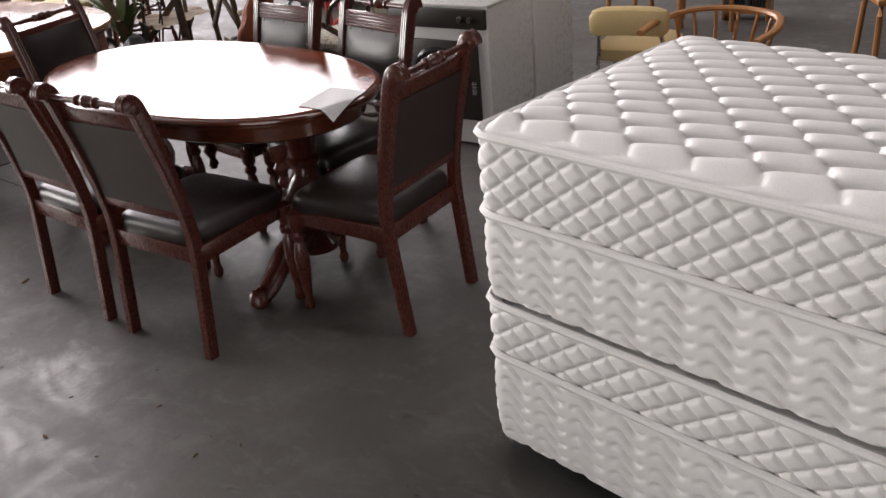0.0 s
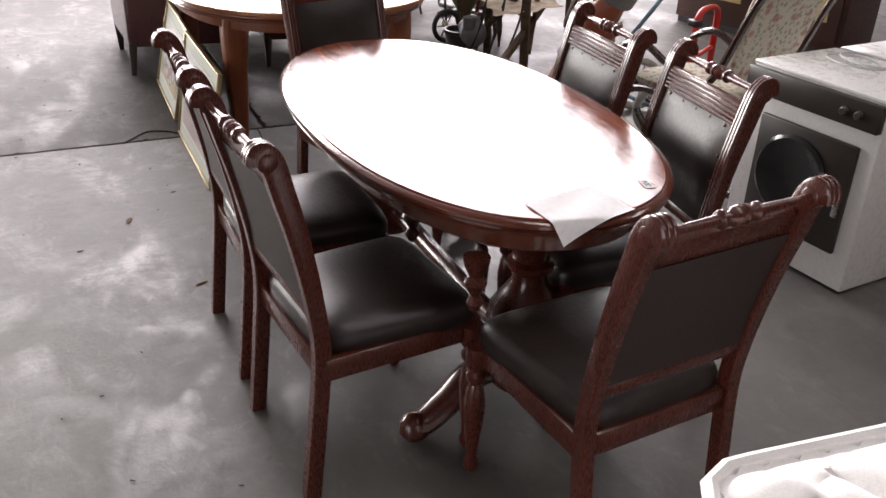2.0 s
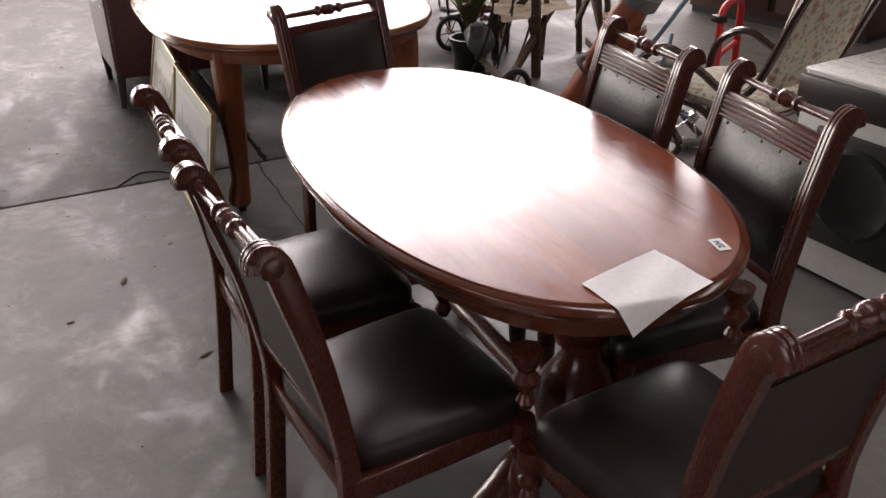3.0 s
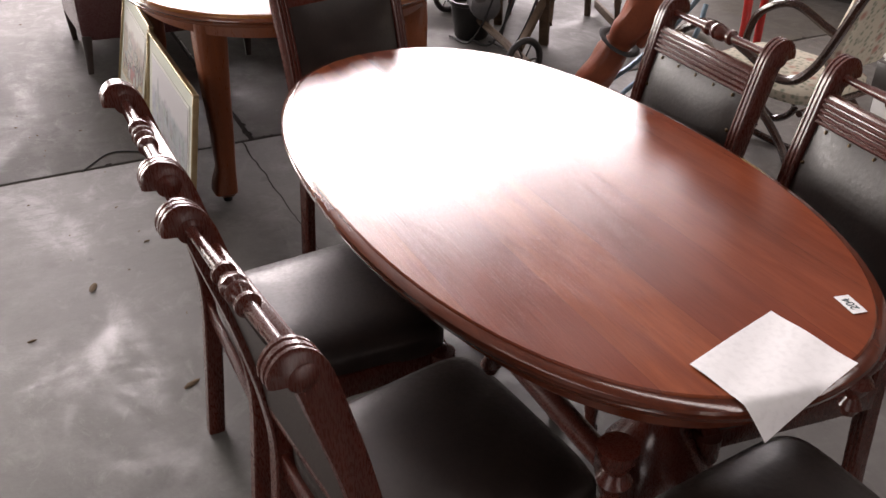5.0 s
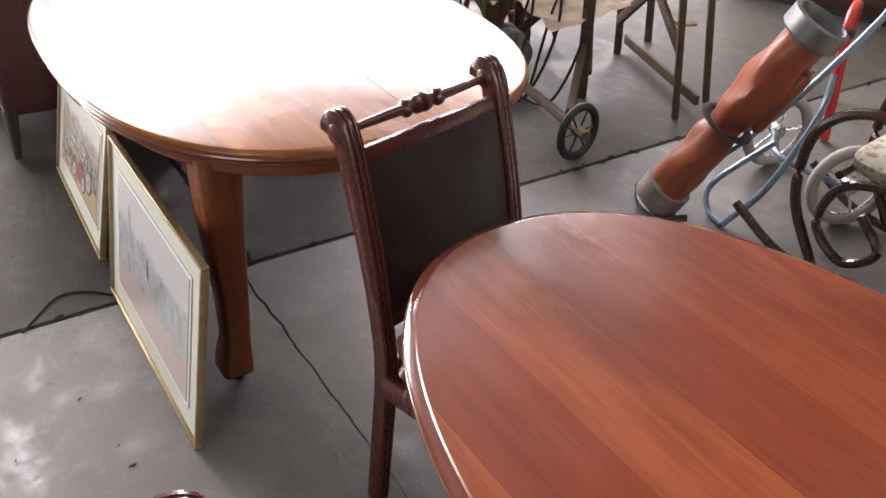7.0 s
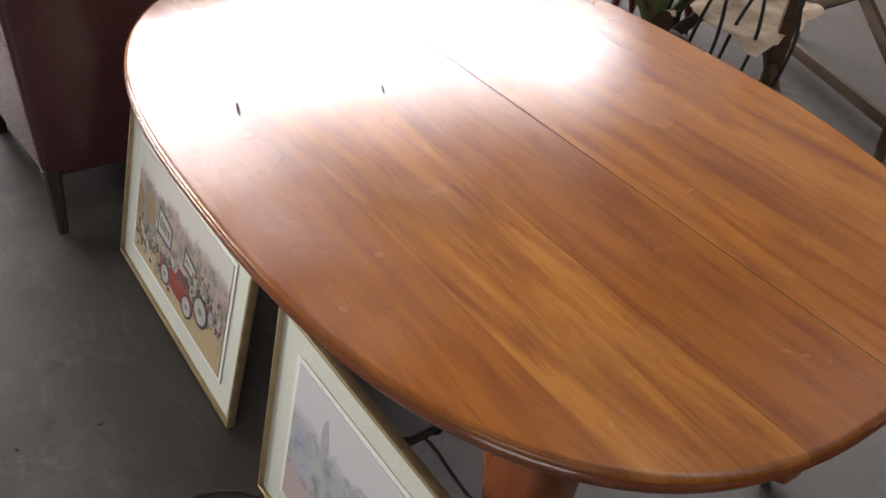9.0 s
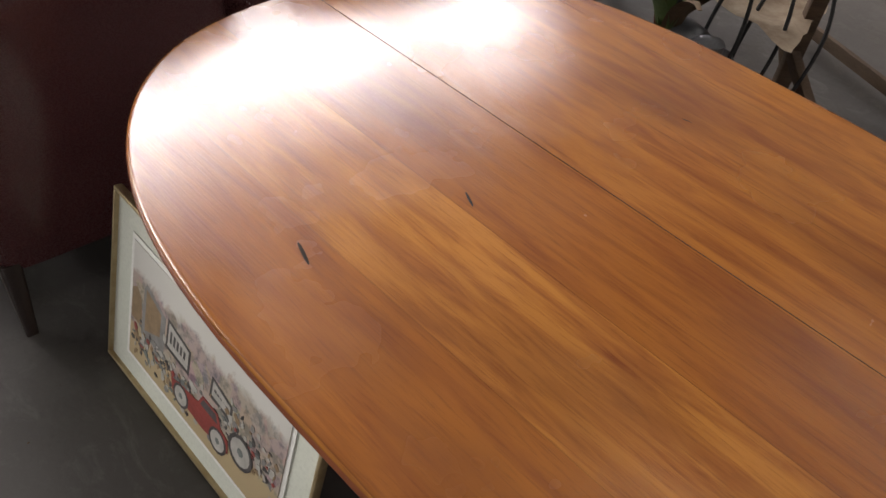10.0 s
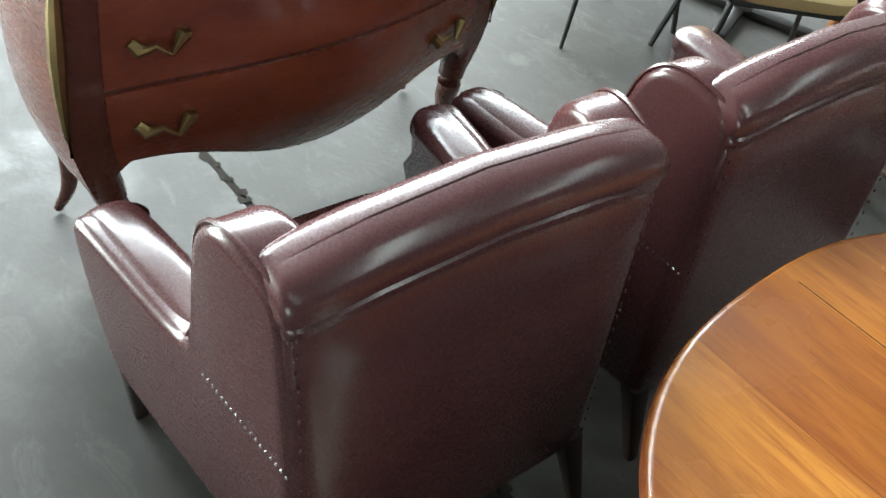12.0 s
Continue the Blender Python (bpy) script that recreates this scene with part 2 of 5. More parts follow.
M_CREAM = plain("cream_vinyl", (0.60, 0.44, 0.20), (0.66, 0.50, 0.25), 4, 120, (0.4, 0.55))
M_PINE = plain("orange_pine", (0.36, 0.15, 0.05), (0.44, 0.2, 0.07), 5, 50, (0.3, 0.45), stretch=(4, 4, 1))
M_CABINET = plain("dark_cabinet_veneer", (0.045, 0.018, 0.014), (0.07, 0.03, 0.022), 4, 40, (0.35, 0.5))
M_LEAF = plain("strappy_leaf", (0.06, 0.11, 0.03), (0.12, 0.15, 0.045), 6, 60, (0.45, 0.6))
M_DRYLEAF = plain("dead_leaf", (0.09, 0.055, 0.03), (0.15, 0.10, 0.05), 30, rough=(0.8, 0.95))
M_WHITECABLE = plain("pale_grey_cable", (0.5, 0.5, 0.5), (0.58, 0.58, 0.58), 20, rough=(0.4, 0.5))
M_TABLETOP = plain("pale_laminate", (0.55, 0.53, 0.49), (0.6, 0.58, 0.54), 3, 50, (0.35, 0.5))
M_SUITCASE = plain("dark_fabric_case", (0.05, 0.04, 0.04), (0.08, 0.06, 0.06), 6, 200, (0.8, 0.9))


# ---- mesh helpers ----
def finish(bm, smooth=True):
    bmesh.ops.remove_doubles(bm, verts=bm.verts, dist=1e-5)
    bmesh.ops.recalc_face_normals(bm, faces=bm.faces)
    for f in bm.faces:
        f.smooth = smooth
    if smooth:
        for e in bm.edges:
            if len(e.link_faces) == 2 and e.calc_face_angle(0) > 0.7:
                e.smooth = False


def part(name, bm, material, parent=None, label="", smooth=True):
    """One mesh object from a bmesh, under a thing or a part."""
    finish(bm, smooth)
    me = bpy.data.meshes.new(name)
    bm.to_mesh(me)
    bm.free()
    me.materials.append(material)
    ob = new(name, me)
    if parent is not None:
        ob.parent = parent
    return tagged(ob, label)


def thing(name, label, category, m=None, group="", kind=""):
    ob = new(name)
    ob.empty_display_size = 0.1
    if m is not None:
        ob.matrix_basis = m
    return tagged(ob, label, category, group, kind)


def box(bm, size, at, bevel=0.0, m=None, seg=2):
    t = Matrix.Translation(at) @ (m if m is not None else Matrix()) @ Matrix.Diagonal((*size, 1))
    vs = bmesh.ops.create_cube(bm, size=1, matrix=t)["verts"]
    if bevel:
        es = {e for v in vs for e in v.link_edges}
        bmesh.ops.bevel(bm, geom=list(es), offset=bevel, segments=seg, profile=0.5, affect="EDGES")
    return bm


def lathe(bm, profile, m=None, seg=20):
    """Rings of (radius, height) round z, closed at both ends."""
    m = m if m is not None else Matrix()
    rings = []
    for r, h in profile:
        rings.append([bm.verts.new(m @ Vector((r * math.cos(2 * math.pi * k / seg), r * math.sin(2 * math.pi * k / seg), h))) for k in range(seg)])
    for a, b in zip(rings, rings[1:]):
        for k in range(seg):
            bm.faces.new((a[k], a[(k + 1) % seg], b[(k + 1) % seg], b[k]))
    bm.faces.new(rings[0][::-1])
    bm.faces.new(rings[-1])
    return bm


def smooth_line(pts, n=8):
    """A Catmull-Rom line through the points."""
    pts = [Vector(p) for p in pts]
    ext = [2 * pts[0] - pts[1]] + pts + [2 * pts[-1] - pts[-2]]
    out = []
    for i in range(1, len(ext) - 2):
        p0, p1, p2, p3 = ext[i - 1:i + 3]
        for k in range(n):
            t = k / n
            out.append(0.5 * ((2 * p1) + (p2 - p0) * t + (2 * p0 - 5 * p1 + 4 * p2 - p3) * t * t + (3 * p1 - p0 - 3 * p2 + p3) * t ** 3))
    return out + [pts[-1]]


def tube(bm, pts, radius, seg=10, closed=False, flat=1.0, up=(0, 0, 1)):
    """A tube along points; radius a number or a list of one per point; flat squeezes it along up."""
    pts = [Vector(p) for p in pts]
    n = len(pts)
    rings = []
    ref = Vector(up)
    for i, p in enumerate(pts):
        a, b = (pts[i - 1], pts[(i + 1) % n]) if closed else (pts[max(i - 1, 0)], pts[min(i + 1, n - 1)])
        d = (b - a).normalized()
        s = d.cross(ref)
        if s.length < 1e-3:
            s = d.cross(Vector((1, 0, 0)) if abs(d.x) < 0.9 else Vector((0, 1, 0)))
        s.normalize()
        u = s.cross(d).normalized()
        r = radius[i] if isinstance(radius, (list, tuple)) else radius
        rings.append([bm.verts.new(p + s * (r * math.cos(2 * math.pi * k / seg)) + u * (r * flat * math.sin(2 * math.pi * k / seg))) for k in range(seg)])
    pairs = list(zip(rings, rings[1:])) + ([(rings[-1], rings[0])] if closed else [])
    for a, b in pairs:
        for k in range(seg):
            bm.faces.new((a[k], a[(k + 1) % seg], b[(k + 1) % seg], b[k]))
    if not closed:
        bm.faces.new(rings[0][::-1])
        bm.faces.new(rings[-1])
    return bm


def loft(bm, loops):
    """Skin over closed loops of equal count, capped at both ends."""
    rings = [[bm.verts.new(p) for p in lp] for lp in loops]
    n = len(rings[0])
    for a, b in zip(rings, rings[1:]):
        for k in range(n):
            bm.faces.new((a[k], a[(k + 1) % n], b[(k + 1) % n], b[k]))
    bm.faces.new(rings[0][::-1])
    bm.faces.new(rings[-1])
    return bm


def slab(bm, outline, x0, x1, axis="x"):
    """A flat outline of (u, v) extruded from x0 to x1 along an axis."""
    def p(u, v, w):
        return (w, u, v) if axis == "x" else ((u, w, v) if axis == "y" else (u, v, w))
    return loft(bm, [[Vector(p(u, v, x0)) for u, v in outline], [Vector(p(u, v, x1)) for u, v in outline]])


def superellipse(a, b, e, n=96):
    out = []
    for k in range(n):
        t = 2 * math.pi * k / n
        c, s = math.cos(t), math.sin(t)
        out.append((a * math.copysign(abs(c) ** (2 / e), c), b * math.copysign(abs(s) ** (2 / e), s)))
    return out


def B():
    return bmesh.new()


# ---- the hall: floor; unseen walls, roof, high windows that shape the daylight ----
base = tagged(part("floor", box(B(), (36, 30, 0.2), (3, 5, -0.104)), M_JOINT), "dirt-filled joints under the concrete floor", "floor", kind="structure")
BAYS = [(-13.0, -3.0, YJ) for YJ in ((-9.6, -1.2), (-1.2, 4.85), (4.85, 10.8), (10.8, 19.0))]
BAYS += [(x, x + 6.0, YJ) for x in (-3.0, 3.0, 9.0, 15.0) for YJ in ((-9.6, -1.2), (-1.2, 10.8), (10.8, 19.0))]
for xa, xb, (ya, yb) in BAYS:
    g = 0.010
    part("slab", box(B(), (xb - xa - 2 * g, yb - ya - 2 * g, 0.05), ((xa + xb) / 2, (ya + yb) / 2, -0.025), 0.005), M_CONCRETE, base)
crk = B()
ln = [(-3.0 + 1.35 * k / 40, 4.8 + 0.012 * noise.noise((k * 0.31, 0, 0)) + 0.006 * noise.noise((k * 0.9, 3, 0))) for k in range(41)]
for k in range(40):
    (xa, ya), (xb, yb) = ln[k], ln[k + 1]
    w0, w1 = [0.0035 * (1.1 - q / 40) * (1 + 0.5 * noise.noise((q * 0.7, 9, 0))) for q in (k, k + 1)]
    crk.faces.new([crk.verts.new(v) for v in ((xa, ya - w0, 0.0015), (xb, yb - w1, 0.0015), (xb, yb + w1, 0.0015), (xa, ya + w0, 0.0015))])
rc = random.Random(12)
for k in range(150):
    cx, cy = rc.uniform(-6.5, -1.0), 4.85 + rc.choice((-1, 1)) * 0.011
    if cx > -3.0:
        cx, cy = -3.0 + rc.choice((-1, 1)) * 0.011, rc.uniform(3.4, 8.6)
    rr = rc.uniform(0.004, 0.013)
    ring_pts = [(cx + rr * rc.uniform(0.5, 1.3) * math.cos(q) * (1.7 if cx < -3.02 else 1.0), cy + rr * rc.uniform(0.5, 1.2) * math.sin(q) * (1.0 if cx < -3.02 else 1.7), 0.0012) for q in [2 * math.pi * i / 7 for i in range(7)]]
    crk.faces.new([crk.verts.new(v) for v in ring_pts])
part("floor_crack", crk, M_JOINT, base, "hairline crack and chipped edges along the floor joint")


def wall(name, size, at, mat=M_WALL, label="plain grey blockwork wall of the hall"):
    return tagged(part(name, box(B(), size, at), mat, smooth=False), label, "wall", kind="structure")


wall("wall_east", (0.2, 28.6, 8), (21.1, 4.7, 4))
wall("wall_south_1", (14.5, 0.2, 8), (-5.75, -9.7, 4))
wall("wall_south_2", (10.5, 0.2, 8), (15.75, -9.7, 4))
wall("wall_south_3", (9.0, 0.2, 3.6), (6.0, -9.7, 6.2), label="grey wall above the open roller door")
wall("wall_south_4", (9.0, 0.16, 0.1), (6.0, -9.7, -0.06), label="concrete sill of the open roller door")
wall("wall_north", (34, 0.2, 8), (4, 19.1, 4))
wall("wall_west_1", (0.2, 5.1, 8), (-13.1, -7.05, 4))
wall("wall_west_6", (0.2, 6.0, 3.8), (-13.1, -1.5, 6.1), label="grey wall above the open goods door")
wall("wall_west_7", (0.2, 0.9, 8), (-13.1, 1.95, 4))
wall("wall_west_8", (0.16, 6.0, 0.1), (-13.1, -1.5, -0.06), label="concrete sill of the open goods door")
wall("wall_west_2", (0.2, 0.9, 8), (-13.1, 18.55, 4))
wall("wall_west_3", (0.2, 10.0, 0.7), (-13.1, 7.4, 7.65), label="grey wall above the high window band")
wall("wall_west_4", (0.2, 15.7, 3.8), (-13.1, 10.25, 1.9), label="grey wall below the high window band")
wall("wall_west_5", (0.2, 5.7, 1.1), (-13.1, 15.25, 7.45), label="grey wall above the lower window band")


def window(name, y0, y1, z0, z1, bays, label):
    win = thing(name, label, "window", kind="structure")
    for z in (z0 + 0.03, z1 - 0.03):
        part("frame_rail", box(B(), (0.1, y1 - y0, 0.06), (-13.1, (y0 + y1) / 2, z)), M_GREYMETAL, win)
    for k in range(bays + 1):
        part("mullion", box(B(), (0.08, 0.06, z1 - z0 - 0.12), (-13.1, y0 + 0.04 + (y1 - y0 - 0.08) * k / bays, (z0 + z1) / 2)), M_GREYMETAL, win)


window("window_1", 2.4, 12.4, 3.8, 7.3, 5, "long high window band in a grey steel frame")
window("window_2", 12.4, 18.1, 3.8, 6.9, 3, "lower window band in a grey steel frame")
cb = B()
box(cb, (11.6, 28.8, 0.12), (-7.4, 4.7, 8.06))
box(cb, (13.6, 28.8, 0.12), (14.4, 4.7, 8.06))
for y0, y1 in ((-9.8, 0.0), (1.0, 6.0), (7.0, 12.0), (13.0, 19.2)):
    box(cb, (9.3, y1 - y0, 0.12), (3.05, (y0 + y1) / 2, 8.06))
for x in (-10, -6, -2, 2, 6, 10, 14, 18):
    box(cb, (0.12, 28.6, 0.25), (x, 4.7, 7.86))
tagged(part("ceiling", cb, M_ROOF, smooth=False), "grey sheet roof on steel purlins with open roof lights", "ceiling", kind="structure")
tagged(part("ground", box(B(), (400, 400, 0.1), (0, 0, -0.27)), M_YARD), "pale gravel yard outside the hall", "ground", kind="structure")

# ---- oval dining table ----
T1 = (-0.894, 4.975)


def oval_top(bm, a, b, e, z, edge):
    """Oval board: edge is a list of (inset, drop) from the top face down."""
    loops = []
    for ins, drop in edge:
        loops.append([Vector((x, y, z - drop)) for x, y in superellipse(a - ins, b - ins, e)])
    return loft(bm, loops)


t1 = thing("dining_table", "oval red mahogany pedestal dining table with moulded edge", "table", pose(*T1, 0))
part("tabletop", oval_top(B(), 0.854, 0.457, 2.25, 0.762, [(0.0, 0.0), (-0.003, 0.003), (-0.003, 0.005)]), M_TABLE1, t1, "polished red wood top of joined boards")
edge = part("moulded_edge", oval_top(B(), 0.878, 0.479, 2.25, 0.757, [(0.022, -0.001), (0.006, 0.001), (0.0, 0.006), (-0.001, 0.013), (0.005, 0.019), (0.010, 0.022), (0.006, 0.026), (0.010, 0.036), (0.026, 0.042)]), M_TABLE1_EDGE, t1, "dark rounded moulding")
part("apron", oval_top(B(), 0.81, 0.41, 2.25, 0.716, [(0.0, 0.0), (0.0, 0.06), (0.008, 0.068), (0.03, 0.07)]), M_TABLE1_EDGE, t1)
PED = [(0.09, 0.10), (0.095, 0.13), (0.075, 0.15), (0.06, 0.17), (0.075, 0.20), (0.105, 0.25), (0.115, 0.30), (0.105, 0.35), (0.07, 0.40), (0.05, 0.43), (0.048, 0.46), (0.066, 0.475), (0.066, 0.49), (0.05, 0.50), (0.058, 0.56), (0.075, 0.62), (0.10, 0.645), (0.10, 0.66)]
for px in (0.55, -0.55):
    part("pedestal", lathe(B(), PED, pose(px, 0, 0), 24), M_MAHOG, t1, "carved turned pedestal")
    for s in (1, -1):
        foot = B()
        ln = smooth_line([(px, s * 0.05, 0.17), (px + 0.01, s * 0.16, 0.16), (px + 0.015, s * 0.25, 0.085), (px + 0.02, s * 0.31, 0.045), (px + 0.02, s * 0.345, 0.04)], 5)
        tube(foot, ln, [0.055 - 0.0007 * i for i in range(len(ln))], 10, flat=0.75)
        lathe(foot, [(0.0, 0.0), (0.03, 0.0), (0.045, 0.02), (0.04, 0.055), (0.02, 0.075), (0.0, 0.078)], pose(px + 0.02, s * 0.345, 0), 12)
        part("foot", foot, M_MAHOG, t1, "scrolled foot with a claw end")
        for dx in (-0.2, 0.2):
            part("drop_finial", lathe(B(), [(0.0, 0.50), (0.012, 0.505), (0.022, 0.525), (0.012, 0.545), (0.02, 0.56), (0.03, 0.58), (0.018, 0.60), (0.03, 0.625), (0.034, 0.65)], pose(px + dx, s * 0.27, 0), 12), M_MAHOG, t1)
sb = B()
tube(sb, [(-0.53, 0, 0.2), (0.53, 0, 0.2)], 0.03, 10)
part("stretcher", sb, M_MAHOG, t1)


# ---- six leather dining chairs ----
def dining_chair(m, studs=True):
    c = thing("dining_chair", "dark mahogany dining chair with studded black leather seat and back" if studs else "dark mahogany dining chair with plain black leather seat and back", "chair", m, "chairs round the oval table")
    W = 0.208
    for s in (-1, 1):
        # back post: one sweep from the splayed foot to the rolled top
        side = [(-0.255, 0.0), (-0.232, 0.22), (-0.215, 0.42), (-0.225, 0.55), (-0.255, 0.72), (-0.29, 0.86), (-0.310, 0.932), (-0.33, 0.955), (-0.344, 0.948), (-0.348, 0.932)]
        ln = smooth_line([(s * W, y, z) for y, z in side], 5)
        bm = B()
        n = len(ln)
        loops = []
        for i, p in enumerate(ln):
            a, b = ln[max(i - 1, 0)], ln[min(i + 1, n - 1)]
            d = (b - a).normalized()
            nor = Vector((0, -d.z, d.y))
            t = i / (n - 1)
            w, h = 0.0175 + 0.002 * t, (0.021 if t < 0.35 else 0.021 + 0.005 * min(1, (t - 0.35) / 0.2)) * (1 - 0.25 * max(0, (t - 0.8) / 0.2))
            lp = []
            for ca, sa in ((-1, -0.8), (-0.8, -1), (-0.5, -1), (-0.36, -0.84), (-0.22, -1), (0.22, -1), (0.36, -0.84), (0.5, -1), (0.8, -1), (1, -0.8), (1, 0.8), (0.8, 1), (-0.8, 1), (-1, 0.8)):
                lp.append(p + Vector((ca * w, 0, 0)) + nor * (sa * h))
            loops.append(lp)
        loft(bm, loops)
        post = part("back_post", bm, M_MAHOG, c)
        part("scroll", lathe(B(), [(0.0, -0.0205), (0.019, -0.0205), (0.0225, -0.018), (0.0225, 0.018), (0.019, 0.0205), (0.0, 0.0205)], pose(s * W, -0.322, 0.936, 0, 90, 0), 20), M_MAHOG, post)
        leg = lathe(B(), [(0.012, 0.0), (0.02, 0.01), (0.022, 0.03), (0.014, 0.05), (0.017, 0.08), (0.026, 0.16), (0.029, 0.22), (0.022, 0.27), (0.016, 0.285), (0.027, 0.30), (0.027, 0.315), (0.018, 0.325), (0.03, 0.345), (0.03, 0.40)], pose(s * (W + 0.015), 0.20, 0), 16)
        part("front_leg", leg, M_MAHOG, c, "turned front leg")
        sr = B()
        box(sr, (0.024, 0.42, 0.06), (s * (W + 0.008), 0.0, 0.385), 0.004)
        part("side_rail", sr, M_MAHOG, c)
    part("front_rail", box(B(), (0.42, 0.024, 0.06), (0, 0.205, 0.385), 0.004), M_MAHOG, c)
    part("back_rail", box(B(), (0.39, 0.024, 0.06), (0, -0.215, 0.385), 0.004), M_MAHOG, c)
    # turned top rail with three beads
    r = 0.0105
    prof = [(0.015, -0.20), (0.009, -0.185), (0.0085, -0.17), (r, -0.10), (0.0115, -0.056), (0.019, -0.050), (0.019, -0.042), (0.010, -0.036), (0.012, -0.026), (0.019, -0.018), (0.021, -0.004), (0.013, 0.004), (0.020, 0.010), (0.019, 0.020), (0.010, 0.030), (0.019, 0.040), (0.019, 0.048), (0.0115, 0.054), (r, 0.10), (0.0085, 0.17), (0.009, 0.185), (0.015, 0.20)]
    part("top_rail", lathe(B(), prof, pose(0, -0.322, 0.936, 0, 90, 0), 18), M_MAHOG, c, "turned spindle rail with central beads")
    tilt = Matrix.Rotation(radians(14), 4, "X")
    cr = B()
    box(cr, (0.385, 0.026, 0.066 if studs else 0.034), (0, -0.288 if studs else -0.292, 0.872 if studs else 0.889), 0.005, tilt)
    for k in () if not studs else (-0.024, -0.012, 0.0, 0.012, 0.024):
        tube(cr, [(-0.185, -0.276 - k * 0.25, 0.869 + k), (0.185, -0.272 - k * 0.25, 0.869 + k)], 0.005, 6)
    part("crest_rail", cr, M_MAHOG, c, "reeded rail under the spindle" if studs else "plain rail under the spindle")
    part("lower_back_rail", box(B(), (0.385, 0.024, 0.035), (0, -0.226, 0.535), 0.005, Matrix.Rotation(radians(9), 4, "X")), M_MAHOG, c)

    def pad(name, mat, front, thick, label=""):
        bm = B()
        nx, nz = 14, 10
        grid = []
        for j in range(nz + 1):
            v = j / nz
            z = 0.55 + (0.298 if studs else 0.328) * v
            yc = -0.228 - 0.06 * v ** 1.4
            row = []
            for i in range(nx + 1):
                u = i / nx * 2 - 1
                puff = thick * (1 - abs(u) ** 4) * (1 - abs(2 * v - 1) ** 4)
                row.append(bm.verts.new((u * 0.187, yc + (0.012 + puff if front else -0.012 - puff), z)))
            grid.append(row)
        for j in range(nz):
            for i in range(nx):
                bm.faces.new((grid[j][i], grid[j][i + 1], grid[j + 1][i + 1], grid[j + 1][i]))
        rim = [grid[0][i] for i in range(nx + 1)] + [grid[j][nx] for j in range(1, nz + 1)] + [grid[nz][i] for i in range(nx - 1, -1, -1)] + [grid[j][0] for j in range(nz - 1, 0, -1)]
        inner = [bm.verts.new((v.co.x, v.co.y - (0.012 if front else -0.012), v.co.z)) for v in rim]
        for k in range(len(rim)):
            k2 = (k + 1) % len(rim)
            bm.faces.new((rim[k], rim[k2], inner[k2], inner[k]))
        return part(name, bm, mat, c, label)

    bp = pad("back_pad", M_LEATHER, True, 0.016, "creased black leather pad with brass studs" if studs else "smooth black leather pad")
    pad("back_cover", M_BACKCLOTH, False, 0.002, "flat charcoal back cover")
    for k in range(5 if studs else 0):
        part("stud", lathe(B(), [(0.0052, 0), (0.0052, 0.0015), (0.0028, 0.0045), (0.0, 0.005)], pose(-0.15 + 0.075 * k, -0.268, 0.83, -78, 0, 0), 8), M_STUD, bp)
    for k in range(3 if studs else 0):
        for s in (-1, 1):
            part("stud", lathe(B(), [(0.0052, 0), (0.0052, 0.0015), (0.0028, 0.0045), (0.0, 0.005)], pose(s * 0.176, -0.222 - 0.012 * k, 0.60 + 0.075 * k, -80, 0, 0), 8), M_STUD, bp)
    # domed leather seat with a wrapped edge
    bm = B()
    loops = []
    for ins, z in ((0.004, 0.402), (0.0, 0.408), (0.0, 0.445), (0.008, 0.462), (0.03, 0.475), (0.08, 0.484), (0.14, 0.489)):
        loops.append([Vector((x * (1.0 + 0.07 * (y / 0.22)), y + 0.005, z)) for x, y in superellipse(0.222 - ins, 0.222 - ins, 7, 48)])
    loft(bm, loops)
    part("seat", bm, M_LEATHER, c, "worn black leather seat")
    return c


first = dining_chair(pose(-0.989, 4.506, 0, 0, 0, 0.8))
for x, y, rz in ((-0.432, 4.527, 6), (0.041, 4.959, 95), (-0.489, 5.291, 172), (-1.04, 5.296, 175.5)):
    copy_thing(first, pose(x, y, 0, 0, 0, rz))
dining_chair(pose(-1.689, 5.006, 0, 0, 0, -76), studs=False)

# sheet of paper and a price sticker on the oval table
pb = B()
gx = 12
rows = []
for i in range(gx + 1):
    row = []
    for j in range(gx + 1):
        u, v = i / gx, j / gx
        p = Vector((-0.149, 4.827, 0)).lerp(Vector((0.016, 4.843, 0)), u).lerp(Vector((-0.202, 5.045, 0)).lerp(Vector((-0.036, 5.061, 0)), u), v)
        r = ((p.x - T1[0]) / 0.876) ** 2.25 + (abs(p.y - T1[1]) / 0.474) ** 2.25
        drop = max(0.0, r - 1.0) * 0.32
        row.append(pb.verts.new((p.x - drop * 0.35, p.y + drop * 0.12, 0.7645 + 0.0012 * math.sin(9 * u + 4 * v) - drop)))
    rows.append(row)
for i in range(gx):
    for j in range(gx):
        pb.faces.new((rows[i][j], rows[i + 1][j], rows[i + 1][j + 1], rows[i][j + 1]))
tagged(part("paper_sheet", pb, M_PAPER), "blank white sheet of paper lying on the oval table", "paper")
tag = thing("price_label", "small white price sticker with dark figures on the oval table", "label", pose(-0.157, 5.18, 0.7632, 0, 0, -12))
part("sticker", box(B(), (0.052, 0.028, 0.0008), (0, 0, 0.0004)), M_PAPER, tag)
fc = bpy.data.curves.new("figures", "FONT")
fc.body, fc.size, fc.align_x, fc.align_y, fc.extrude = "204", 0.022, "CENTER", "CENTER", 0.0002
tmp = bpy.data.objects.new("figures", fc)
fm = bpy.data.meshes.new_from_object(tmp)
fm.materials.append(M_INK)
fig = new("figures", fm)
fig.parent, fig.matrix_basis = tag, pose(0, 0, 0.0012, 0, 0, 180)

